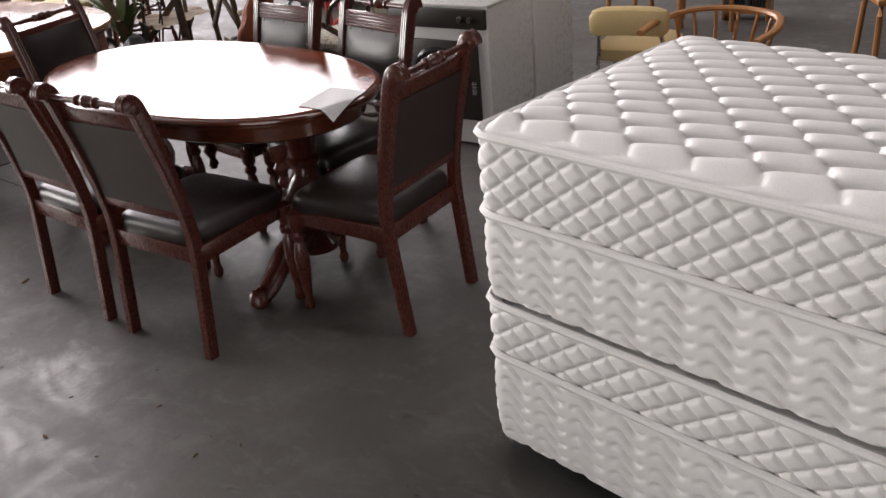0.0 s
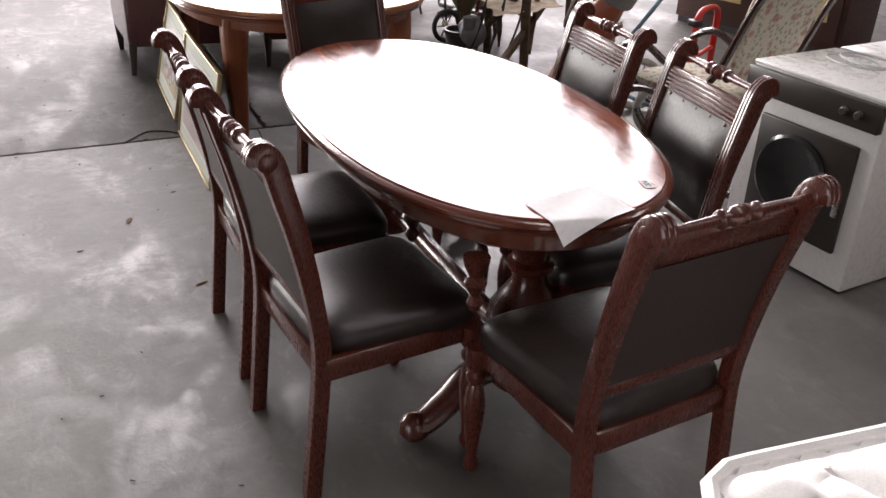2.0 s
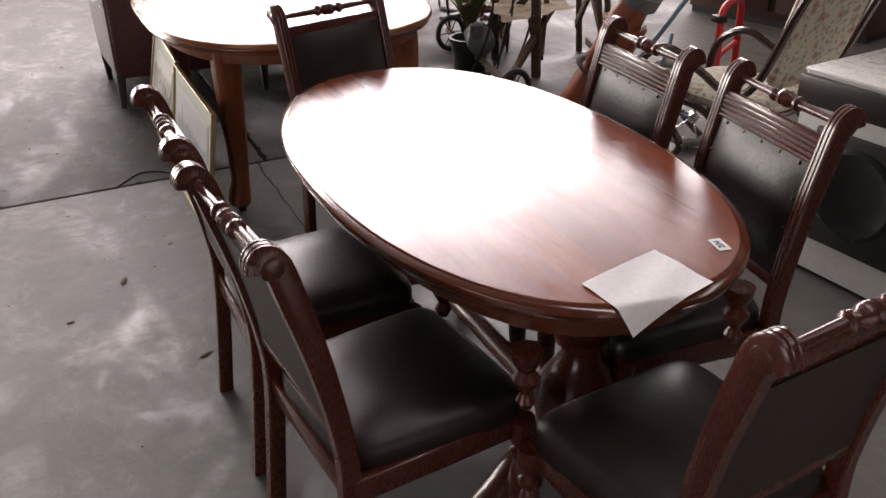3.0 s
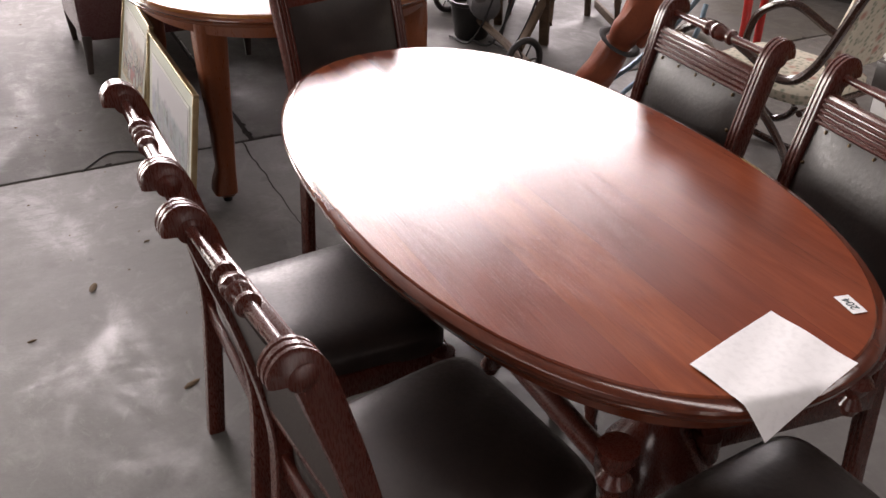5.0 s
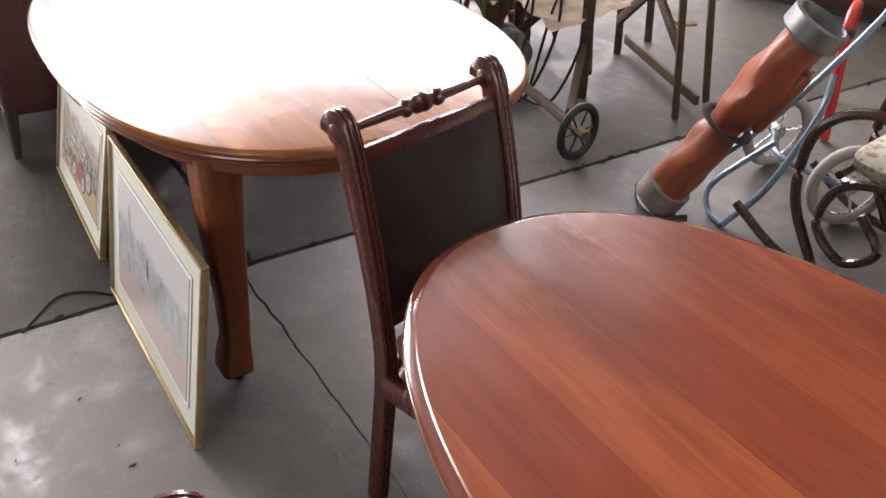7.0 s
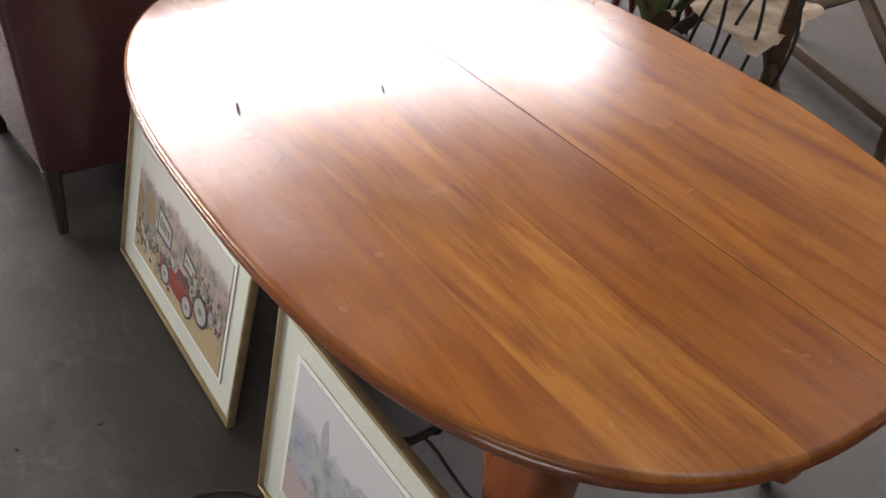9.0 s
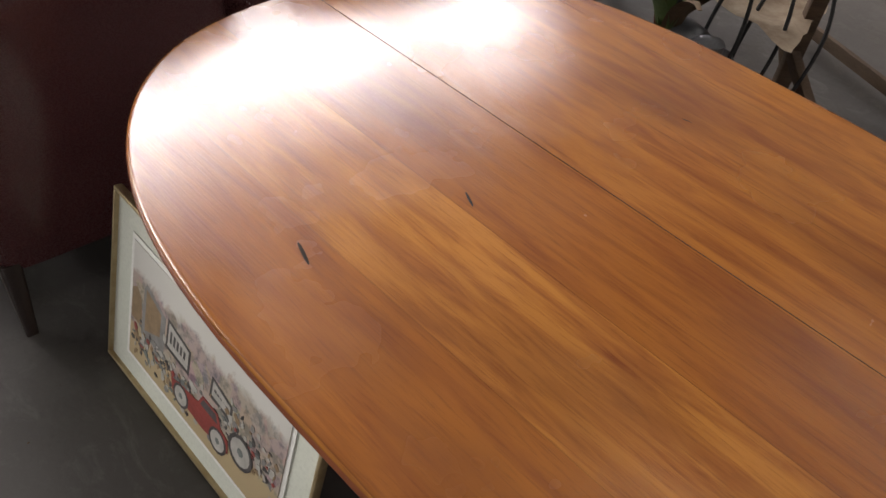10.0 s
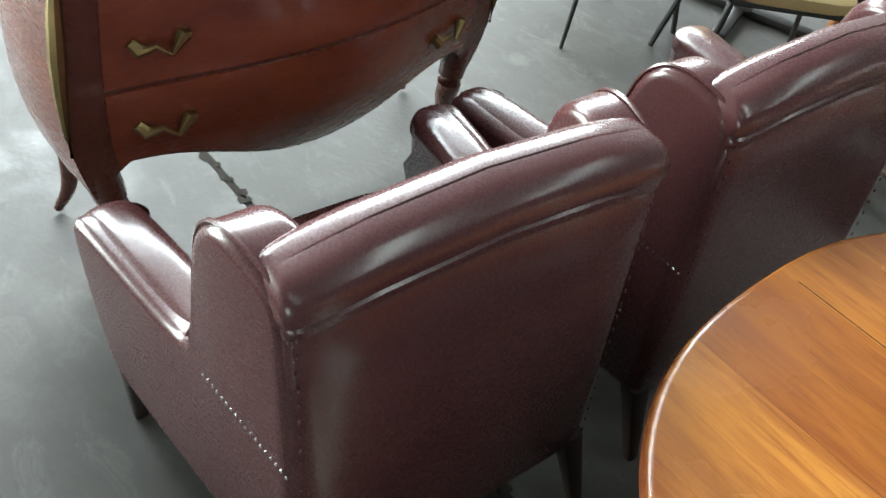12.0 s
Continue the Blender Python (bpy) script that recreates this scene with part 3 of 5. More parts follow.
# ---- long rounded dining table ----
T2 = (-3.132, 5.016)
t2 = thing("rounded_table", "long honey-brown wooden table with rounded ends and shaped legs", "table", pose(*T2, 0))
part("tabletop", oval_top(B(), 0.950, 0.642, 2.62, 0.777, [(0.012, 0.0), (0.004, 0.003), (0.001, 0.008), (0.001, 0.012)]), M_TABLE2, t2, "polished honey boards with knots and a centre joint")
part("moulded_edge", oval_top(B(), 0.950, 0.642, 2.62, 0.7645, [(0.002, 0.0), (-0.001, 0.004), (-0.002, 0.010), (0.002, 0.016), (0.010, 0.020), (0.007, 0.024), (0.009, 0.032), (0.022, 0.036)]), M_TABLE2_EDGE, t2, "red-brown rounded moulding")
part("apron", oval_top(B(), 0.885, 0.577, 2.62, 0.730, [(0.0, 0.0), (0.0, 0.05), (0.03, 0.051)]), M_TABLE2_LEG, t2)
for sx in (-1, 1):
    for sy in (-1, 1):
        loops = []
        for z, w, out in ((0.725, 0.072, 0.0), (0.62, 0.07, 0.004), (0.45, 0.06, 0.008), (0.28, 0.05, 0.006), (0.14, 0.044, 0.012), (0.085, 0.054, 0.026), (0.055, 0.056, 0.03), (0.04, 0.04, 0.022), (0.03, 0.034, 0.02)):
            cx, cy = sx * (0.645 + out), sy * (0.39 + out)
            loops.append([Vector((cx + x, cy + y, z)) for x, y in superellipse(w, w * 0.8, 5, 20)])
        leg = part("leg", loft(B(), loops[::-1]), M_TABLE2_LEG, t2, "broad shaped leg with a swelling foot")
        part("castor", lathe(B(), [(0.012, 0.0), (0.018, 0.004), (0.018, 0.024), (0.01, 0.031)], pose(sx * 0.665, sy * 0.41, 0), 12), M_BLACKMETAL, leg)
for kx, ky, ln, rot in ((-0.250, -0.450, 0.04, -18), (-0.181, -0.150, 0.03, -25), (-0.085, 0.358, 0.016, 10)):
    kb = lathe(B(), [(0.0, 0.0), (0.5, 0.0), (0.4, 0.012), (0.0, 0.014)], pose(kx, ky, 0.777, 0, 0, rot) @ Matrix.Diagonal((ln * 1.4, ln * 0.17, 0.03, 1)), 12)
    part("knot", kb, M_JOINT, t2, "dark knot in the wood")
cj = B()
box(cj, (1.82, 0.0011, 0.0006), (0, 0.06, 0.7773))
part("centre_joint", cj, M_JOINT, t2, "thin dark joint between the table halves")


# ---- framed prints leaning against the table ----
def framed_print(m, label, art, width, height):
    f = thing("framed_print", label, "picture", m)
    fw = 0.011
    for name, size, at in (("frame_rail", (width, 0.022, fw), (0, 0, fw / 2)), ("frame_rail", (width, 0.022, fw), (0, 0, height - fw / 2)), ("frame_stile", (fw, 0.022, height - 2 * fw), (-(width - fw) / 2, 0, height / 2)), ("frame_stile", (fw, 0.022, height - 2 * fw), ((width - fw) / 2, 0, height / 2))):
        part(name, box(B(), size, at, 0.004), M_GILT, f)
    part("backing_board", box(B(), (width - 2 * fw, 0.004, height - 2 * fw), (0, 0.007, height / 2)), M_CABINET, f)
    part("mount", box(B(), (width - 2 * fw, 0.003, height - 2 * fw), (0, 0.001, height / 2)), M_MOUNT, f, "grey-green mount")
    iw, ih = width - 0.19, height - 0.17
    part("inner_mount", box(B(), (iw + 0.026, 0.002, ih + 0.026), (0, -0.0025, height / 2)), M_MOUNT_IN, f)
    part("picture", box(B(), (iw, 0.002, ih), (0, -0.0045, height / 2)), art, f, "printed picture")
    return f, iw, ih


def washes(name, sky_c, mid_c, low_c, dark_c, scale, band):
    """A printed scene in loose washes: pale sky, busy middle, plain ground."""
    m, nt, bs = nodes_of(name)
    tc = nt.nodes.new("ShaderNodeTexCoord")
    sep = nt.nodes.new("ShaderNodeSeparateXYZ")
    nt.links.new(tc.outputs["Generated"], sep.inputs[0])
    n1 = noise_node(nt, scale, 6, rough=0.7, distortion=1.5)
    add = nt.nodes.new("ShaderNodeMath")
    add.operation = "MULTIPLY_ADD"
    nt.links.new(n1, add.inputs[0])
    add.inputs[1].default_value = 0.35
    nt.links.new(sep.outputs[2], add.inputs[2])
    c = mix(nt, low_c, mid_c, ramp(nt, add.outputs[0], band[0], band[0] + 0.08))
    blot = noise_node(nt, scale * 3, 5, rough=0.7)
    v = nt.nodes.new("ShaderNodeTexVoronoi")
    v.inputs["Scale"].default_value = scale * 2.6
    nt.links.new(tc.outputs["Object"], v.inputs["Vector"])
    c2 = mix(nt, c, dark_c, ramp(nt, blot, 0.48, 0.6, 0.0, 0.85))
    c2 = mix(nt, c2, v.outputs["Color"], 0.06)
    c3 = mix(nt, c2, sky_c, ramp(nt, add.outputs[0], band[1], band[1] + 0.07))
    c4 = mix(nt, c3, low_c, ramp(nt, add.outputs[0], band[0] + 0.04, band[0] - 0.02))
    nt.links.new(c4, bs.inputs["Base Color"])
    bs.inputs["Roughness"].default_value = 0.35
    return m


M_ART1 = washes("misty_landscape_print", (0.62, 0.60, 0.62), (0.42, 0.43, 0.45), (0.5, 0.4, 0.39), (0.24, 0.25, 0.27), 7, (0.42, 0.82))
M_ART2 = washes("veteran_car_print", (0.62, 0.6, 0.56), (0.42, 0.33, 0.28), (0.48, 0.37, 0.22), (0.15, 0.13, 0.13), 11, (0.42, 0.92))
near_print, iw, ih = framed_print(pose(-2.663, 4.415, 0.001, -9.5, 0, 0.5), "gilt-framed misty landscape print leaning against the table leg", M_ART1, 0.83, 0.535)
far_print, iw2, ih2 = framed_print(pose(-3.655, 4.428, 0.001, -13, 0, -1), "gilt-framed colourful veteran-car print leaning under the table", M_ART2, 0.785, 0.50)
rng = random.Random(5)
M_P = [plain("print_ink", c, tuple(0.7 * v for v in c), 40, rough=(0.4, 0.5)) for c in ((0.34, 0.07, 0.06), (0.10, 0.09, 0.09), (0.52, 0.5, 0.46), (0.2, 0.22, 0.21), (0.32, 0.22, 0.13), (0.28, 0.27, 0.26))]

M_PALE = plain("pale_wash", (0.36, 0.37, 0.39), (0.46, 0.46, 0.48), 30, rough=(0.4, 0.5))


def blot(par, mat, x, z, w, h, lv, rot=0.0, n=14, name="painted_shape"):
    """A loose patch of print colour, a hair above the sheet."""
    bm = B()
    pts = [(w * math.cos(2 * math.pi * k / n) * rng.uniform(0.75, 1.1), h * math.sin(2 * math.pi * k / n) * rng.uniform(0.75, 1.1)) for k in range(n)]
    ca, sa = math.cos(rot), math.sin(rot)
    slab(bm, [(x + a * ca - b * sa, z + a * sa + b * ca) for a, b in pts], -0.0056 - 0.00012 * lv, -0.0053 - 0.00012 * lv, "y")
    part(name, bm, mat, par, smooth=False)


lv = 1


def inked(par, mat, pts, name="painted_shape"):
    """A flat printed shape with its own outline, each a hair above the one before."""
    global lv
    part(name, slab(B(), pts, -0.0056 - 0.00003 * lv, -0.0050 - 0.00003 * lv, "y"), mat, par, smooth=False)
    lv += 1


def ring(cx, cz, r, n=14):
    return [(cx + r * math.cos(2 * math.pi * k / n), cz + r * math.sin(2 * math.pi * k / n)) for k in range(n)]


# shop fronts with hanging signs, an open red car among a crowd, ochre road
inked(far_print, M_P[4], [(-0.295, 0.20), (-0.295, 0.285), (-0.275, 0.30), (-0.255, 0.275), (-0.245, 0.20)], "painted_gable")
inked(far_print, M_P[5], [(-0.25, 0.18), (-0.245, 0.315), (-0.235, 0.335), (-0.15, 0.30), (-0.15, 0.19)], "painted_gable")
inked(far_print, M_P[4], [(-0.235, 0.20), (-0.235, 0.32), (-0.17, 0.295), (-0.17, 0.23)], "painted_gable")
for x0, z0, w, h in ((-0.145, 0.225, 0.10, 0.085), (0.035, 0.235, 0.085, 0.06)):
    inked(far_print, M_P[1], [(x0, z0), (x0 + 0.003, z0 + h), (x0 + w, z0 + h - 0.02), (x0 + w, z0 - 0.005)], "painted_sign")
    inked(far_print, M_P[2], [(x0 + 0.008, z0 + 0.01), (x0 + 0.010, z0 + h - 0.009), (x0 + w - 0.008, z0 + h - 0.027), (x0 + w - 0.008, z0 + 0.005)], "painted_sign")
    for k in range(5):
        bx = x0 + 0.016 + k * (w - 0.03) / 5
        inked(far_print, M_P[1], [(bx, z0 + 0.025), (bx + 0.001, z0 + h - 0.026 - 0.003 * k), (bx + 0.009, z0 + h - 0.028 - 0.003 * k), (bx + 0.008, z0 + 0.024)], "painted_letter_bar")
for mi, count, spread in ((5, 60, 0.05), (1, 70, 0.045), (4, 45, 0.045), (2, 70, 0.05), (3, 30, 0.04), (0, 18, 0.03)):
    crowd = B()
    for k in range(count):
        x = rng.uniform(-0.285, 0.285)
        z = 0.175 + 0.02 * math.sin(9 * x) + rng.gauss(0, 0.55) * spread + (0.03 if x > 0.1 else 0.0)
        z = min(max(z, 0.11), 0.30)
        w, h, rot = rng.uniform(0.003, 0.011), rng.uniform(0.003, 0.014), rng.uniform(-0.6, 0.6)
        pts = [(w * ca * rng.uniform(0.6, 1.2), h * sa * rng.uniform(0.6, 1.2)) for ca, sa in ((1, 0), (0.6, 0.8), (-0.5, 0.9), (-1, 0.1), (-0.6, -0.8), (0.5, -0.9))]
        slab(crowd, [(x + a * math.cos(rot) - q * math.sin(rot), z + a * math.sin(rot) + q * math.cos(rot)) for a, q in pts], -0.0056 - 0.00003 * lv, -0.0050 - 0.00003 * lv, "y")
        if k % 12 == 11:
            lv += 1
    lv += 1
    tagged(part("painted_crowd", crowd, M_P[mi], far_print, smooth=False), kind="stuff")
inked(far_print, M_P[0], [(-0.10, 0.135), (-0.11, 0.165), (-0.05, 0.178), (0.0, 0.185), (0.015, 0.215), (0.075, 0.215), (0.09, 0.185), (0.12, 0.175), (0.125, 0.14), (0.03, 0.125)], "painted_car")
inked(far_print, M_P[1], [(0.008, 0.186), (0.02, 0.208), (0.068, 0.208), (0.078, 0.186)], "painted_car_seat")
for cx, r in ((-0.065, 0.032), (0.085, 0.034), (0.165, 0.045)):
    inked(far_print, M_P[1], ring(cx, 0.142 if r < 0.04 else 0.185, r), "painted_wheel")
    inked(far_print, M_P[2], ring(cx, 0.142 if r < 0.04 else 0.185, r * 0.78), "painted_wheel")
    inked(far_print, M_P[3], ring(cx, 0.142 if r < 0.04 else 0.185, r * 0.25, 8), "painted_wheel")
lv = 1
for x, z, w, h, mi, rot in ((-0.12, 0.27, 0.07, 0.045, 5, -0.3), (0.0, 0.23, 0.09, 0.03, 5, -0.3), (-0.2, 0.34, 0.018, 0.09, 5, 0.0), (-0.02, 0.29, 0.008, 0.05, 1, 0.1), (0.12, 0.22, 0.08, 0.03, 5, -0.2), (-0.24, 0.3, 0.03, 0.05, 5, 0.0)):
    blot(near_print, M_PALE if mi == 5 else M_P[mi], x, z, w * 0.8, h * 0.7, lv, rot)
    lv += 1

# ---- stacked beds ----
def bed_layer(par, name, x0, x1, y0, y1, z0, z1, pattern, label):
    """Quilted side wall right round, from a height pattern in metres along the wall and up it."""
    r = 0.05
    per = []
    for cx, cy, a0 in ((x1 - r, y0 + r, -90), (x1 - r, y1 - r, 0), (x0 + r, y1 - r, 90), (x0 + r, y0 + r, 180)):
        for k in range(9):
            a = radians(a0 + 90 * k / 8)
            per.append((Vector((cx + r * math.cos(a), cy + r * math.sin(a), 0)), Vector((math.cos(a), math.sin(a), 0))))
    pts = []
    s = 0.0
    for i, (p, nrm) in enumerate(per):
        q, nq = per[(i + 1) % len(per)]
        d = (q - p).length
        n = max(1, round(d / 0.005))
        for k in range(n):
            t = k / n
            pts.append((p.lerp(q, t), nrm.lerp(nq, t).normalized(), s + d * t))
        s += d
    bm = B()
    rings = []
    nz = max(8, round((z1 - z0) / 0.0045))
    for j in range(nz + 1):
        v = j / nz
        z = z0 + (z1 - z0) * v
        side = 0.010 * (1 - abs(2 * v - 1) ** 3)
        rings.append([bm.verts.new(p + nrm * (side + pattern(sv, z - z0)) + Vector((0, 0, z))) for p, nrm, sv in pts])
    m = len(pts)
    for a, b in zip(rings, rings[1:]):
        for k in range(m):
            bm.faces.new((a[k], a[(k + 1) % m], b[(k + 1) % m], b[k]))
    bm.faces.new(rings[0][::-1])
    bm.faces.new(rings[-1])
    part(name, bm, M_TICK, par, label)
    return [p + nrm * 0.016 for p, nrm, _ in pts][::6]


def diamonds(s, z):
    """Round puffs between crossing stitch lines."""
    d = 1.0
    for sg in (1, -1):
        u = s / 0.082 + sg * z / 0.062
        d = min(d, abs(u - round(u)) * 0.05)
    return 0.0095 * (1 - math.exp(-(d / 0.005) ** 1.3))


def waves(s, z):
    """Staggered columns of short stitched ripples."""
    col = s / 0.115
    k = math.floor(col)
    f = (col - k) / 0.95
    if f > 1:
        return 0.008
    w = (z + 0.014 * (k % 3) - 0.014 * math.sin(2 * math.pi * f)) / 0.044
    d = abs(w - round(w)) * 0.044
    return 0.008 - 0.009 * math.exp(-(d / 0.007) ** 2) * min(1.0, 3 * min(f, 1 - f))


def bed(name, z, mattress_h, base_h, label):
    x0, x1, y0, y1 = 0.0, 1.88, 0.0, 0.90
    th = thing(name, label, "bed", pose(0.945, 4.43, 0, 0, 0, -6), "stacked beds")
    pl = bed_layer(th, "base_side", x0, x1, y0, y1, z, z + base_h, waves, "bed base in ripple-quilted fabric")
    pm = bed_layer(th, "mattress_side", x0, x1, y0, y1, z + base_h + 0.004, z + base_h + mattress_h, diamonds, "diamond-quilted mattress border")
    for zz in (z + base_h, z + base_h + mattress_h - 0.004):
        part("piping", tube(B(), [p + Vector((0, 0, zz)) for p in pm], 0.0105, 8, closed=True), M_PIPING, th)
    for cx, cy in ((x0, y0), (x1, y0), (x0, y1), (x1, y1)):
        gx, gy = (1 if cx == x0 else -1), (1 if cy == y0 else -1)
        gb = B()
        r = 0.055
        lo = []
        for zz in (z - 0.012, z + 0.02):
            lo.append([Vector((cx + gx * r - gx * (r + 0.004) * math.cos(a), cy + gy * r - gy * (r + 0.004) * math.sin(a), zz)) for a in [radians(90 * k / 8) for k in range(9)]] + [Vector((cx + gx * (r + 0.02), cy + gy * 0.03, zz)), Vector((cx + gx * 0.09, cy + gy * 0.09, zz)), Vector((cx + gx * 0.03, cy + gy * (r + 0.02), zz))])
        part("corner_guard", loft(gb, lo), M_CORNER, th, "grey plastic corner guard")
    return th, x0, x1, y0, y1, z + base_h + mattress_h


low, x0, x1, y0, y1, zt = bed("low_bed", 0.085, 0.16, 0.275, "white quilted single bed at the bottom of a stack")
top, x0, x1, y0, y1, zt = bed("top_bed", 0.535, 0.205, 0.23, "white quilted single bed stacked on another bed")
for cx in (0.12, 1.76):
    for cy in (0.12, 0.78):
        part("bed_foot", lathe(B(), [(0.02, 0.0), (0.025, 0.005), (0.02, 0.09)], pose(cx, cy, 0), 12), M_BLACKMETAL, low)
tb = B()
nx, ny = 300, 160
g = []
for i in range(nx + 1):
    row = []
    for j in range(ny + 1):
        x, y = x0 + (x1 - x0) * i / nx, y0 + (y1 - y0) * j / ny
        r = 0.05
        qx, qy = min(max(x, x0 + r), x1 - r), min(max(y, y0 + r), y1 - r)
        d = math.hypot(x - qx, y - qy)
        if d > r:
            x, y = qx + (x - qx) * r / d, qy + (y - qy) * r / d
        e = min(x - x0, x1 - x, y - y0, y1 - y)
        if d > 0:
            e = min(e, r - min(d, r))
        u = (x - x0 + 0.85 * (y - y0)) / 0.145
        fu = u - math.floor(u)
        rowi = (y - y0) / 0.06 - 0.5 * fu + 0.05 * noise.noise((x * 6, y * 6, 0))
        fv = rowi - math.floor(rowi)
        du, dv = min(fu, 1 - fu) * 0.105, min(fv, 1 - fv) * 0.06
        puff = (1 - math.exp(-dv / 0.009)) * (0.66 + 0.34 * (1 - math.exp(-du / 0.007)))
        crown = 0.035 * (1 - math.exp(-e / 0.09))
        fade = min(1.0, e / 0.05)
        row.append(tb.verts.new((x, y, zt - 0.002 + crown + 0.024 * puff * fade)))
    g.append(row)
for i in range(nx):
    for j in range(ny):
        tb.faces.new((g[i][j], g[i + 1][j], g[i + 1][j + 1], g[i][j + 1]))
part("mattress_top", tb, M_TICK, top, "puffed quilted mattress top")


# ---- burgundy wing chairs ----
FLARE, LEAN = 0.42, 0.085


def padded(outline, x0, x1, s, round_r, steps=5):
    """Upholstered panel: a side outline of (y, z) between two x, its rims rounded over, splayed towards the front."""
    line = smooth_line([(0, u, v) for u, v in outline] + [(0, *outline[0])], 5)[:-1]
    n = len(line)
    area = sum(line[k].y * line[(k + 1) % n].z - line[(k + 1) % n].y * line[k].z for k in range(n))
    nor = []
    for k in range(n):
        d = (line[(k + 1) % n] - line[k - 1]).normalized()
        nor.append(Vector((0, d.z, -d.y)) * (1 if area > 0 else -1))
    prof = [(x0 + round_r * (1 - math.cos(a)), round_r * (1 - math.sin(a))) for a in [math.pi / 2 * q / steps for q in range(steps + 1)]]
    prof += [(x1 - (x - x0), ins) for x, ins in prof[::-1]]
    bm = loft(B(), [[Vector((x, *(p - m * ins).yz)) for p, m in zip(line, nor)] for x, ins in prof])
    bmesh.ops.triangulate(bm, faces=[f for f in bm.faces if len(f.verts) > 4])
    for v in bm.verts:
        x, y, z = v.co
        v.co = (s * (x + 0.32 * FLARE * max(0.0, y)), y + LEAN * max(0.0, z - 0.2) * max(0.0, 1 - y / 0.5), z)
    return bm


def wing_chair(m, label):
    c = thing("wing_chair", label, "armchair", m, "burgundy wing chairs")
    W, D = 0.332, 0.71

    def splay(x, y):
        return x + 0.32 * FLARE * max(0.0, y)

    # back with a softly arched, rolled top
    bm = B()
    loops = []
    for z, y0, y1, ins in ((0.175, 0.008, 0.12, 0.006), (0.19, 0.004, 0.12, 0.0), (0.46, 0.002, 0.125, 0.0), (0.78, -0.002, 0.125, 0.0), (0.885, -0.004, 0.12, 0.0), (0.893, 0.001, 0.118, 0.0), (0.901, -0.007, 0.118, 0.0), (0.914, -0.008, 0.118, 0.0), (0.921, 0.0, 0.118, 0.0), (0.929, -0.012, 0.116, -0.004), (0.950, -0.014, 0.113, -0.005), (0.970, -0.006, 0.106, -0.002), (0.983, 0.012, 0.093, 0.006), (0.989, 0.034, 0.078, 0.016), (0.990, 0.052, 0.056, 0.026)):
        ring = []
        for x, yy in superellipse(1.0, 1.0, 9, 64):
            arch = 0.038 * (1 - x * x) * max(0.0, min(1.0, (z - 0.5) / 0.4))
            ring.append(Vector((x * (W + 0.001 - ins), (y0 + y1) / 2 + yy * (y1 - y0) / 2 + LEAN * max(0.0, z - 0.2), z + arch)))
        loops.append(ring)
    loft(bm, loops)
    back = part("backrest", bm, M_BURG, c, "arched burgundy leather back with a rolled top")
    for s in (-1, 1):
        side = [(0.012, 0.20), (0.05, 0.176), (D * 0.5, 0.172), (D - 0.12, 0.18), (D - 0.07, 0.22), (D - 0.04, 0.30), (D - 0.015, 0.42), (D - 0.002, 0.53), (D - 0.005, 0.575), (D - 0.03, 0.594), (0.60, 0.600), (0.48, 0.604), (0.37, 0.610), (0.315, 0.628), (0.29, 0.68), (0.275, 0.76), (0.262, 0.84), (0.240, 0.925), (0.200, 0.972), (0.145, 0.988), (0.085, 0.982), (0.04, 0.967), (0.014, 0.930), (0.008, 0.80), (0.008, 0.50)]
        p = part("arm_and_wing", padded(side, W - 0.10, W + 0.004, s, 0.026), M_BURG, c, "padded leather arm rising into a rounded wing")
        rim = smooth_line([(0, u, v) for u, v in side[13:24]], 5)
        part("wing_piping", tube(B(), [(s * splay(W - 0.010, q.y), q.y + LEAN * max(0.0, q.z - 0.2) * max(0.0, 1 - q.y / 0.5), q.z + 0.001) for q in rim], 0.0042, 6), M_BURG, p)
        rest = [(0.14, 0.40), (D - 0.05, 0.40), (D - 0.03, 0.43), (D - 0.004, 0.56), (D - 0.02, 0.597), (0.55, 0.612), (0.40, 0.616), (0.28, 0.62), (0.16, 0.60)]
        part("arm_pad", padded(rest, W - 0.125, W - 0.006, s, 0.045), M_BURG, c, "rolled arm top")
        for k in range(18):
            yy, z = 0.014 + 0.0135 * k, 0.588 + 0.0008 * k
            part("tack", lathe(B(), [(0.0035, 0), (0.003, 0.002), (0.0, 0.003)], pose(s * splay(W + 0.0035, yy), yy + LEAN * (z - 0.2) * (1 - yy / 0.5), z, 0, s * 90, 0), 6), M_STEEL, p)
        for k in range(20):
            z = 0.24 + 0.035 * k
            part("stitch", box(B(), (0.003, 0.003, 0.009), (s * (W - 0.012), 0.0015 + LEAN * (z - 0.2), z)), M_BURG, back)
        for yy, lean, sx in ((0.035, -0.075, 0.015), (D - 0.12, 0.03, 0.0)):
            leg = B()
            loft(leg, [[Vector((s * (splay(W - 0.022, yy) + (sx if z < 0.1 else 0)) + x, yy + y + (lean if z < 0.1 else 0), z)) for x, y in superellipse(w, w, 5, 16)] for z, w in ((0.0, 0.015), (0.20, 0.028))])
            part("leg", leg, M_DARKLEG, c, "tapered black leg")
    seat = B()
    lo = []
    for ins, z in ((0.0, 0.30), (-0.004, 0.34), (-0.004, 0.40), (0.01, 0.425), (0.05, 0.44)):
        lo.append([Vector((x * (0.86 + 0.35 * (y + 0.25)), 0.40 + y, z)) for x, y in superellipse(0.245 - ins, 0.27 - ins, 8, 40)])
    loft(seat, lo)
    part("seat_cushion", seat, M_BURG, c)
    part("seat_base", box(B(), (0.40, 0.50, 0.14), (0, 0.365, 0.25), 0.01), M_BURG, c)
    return c


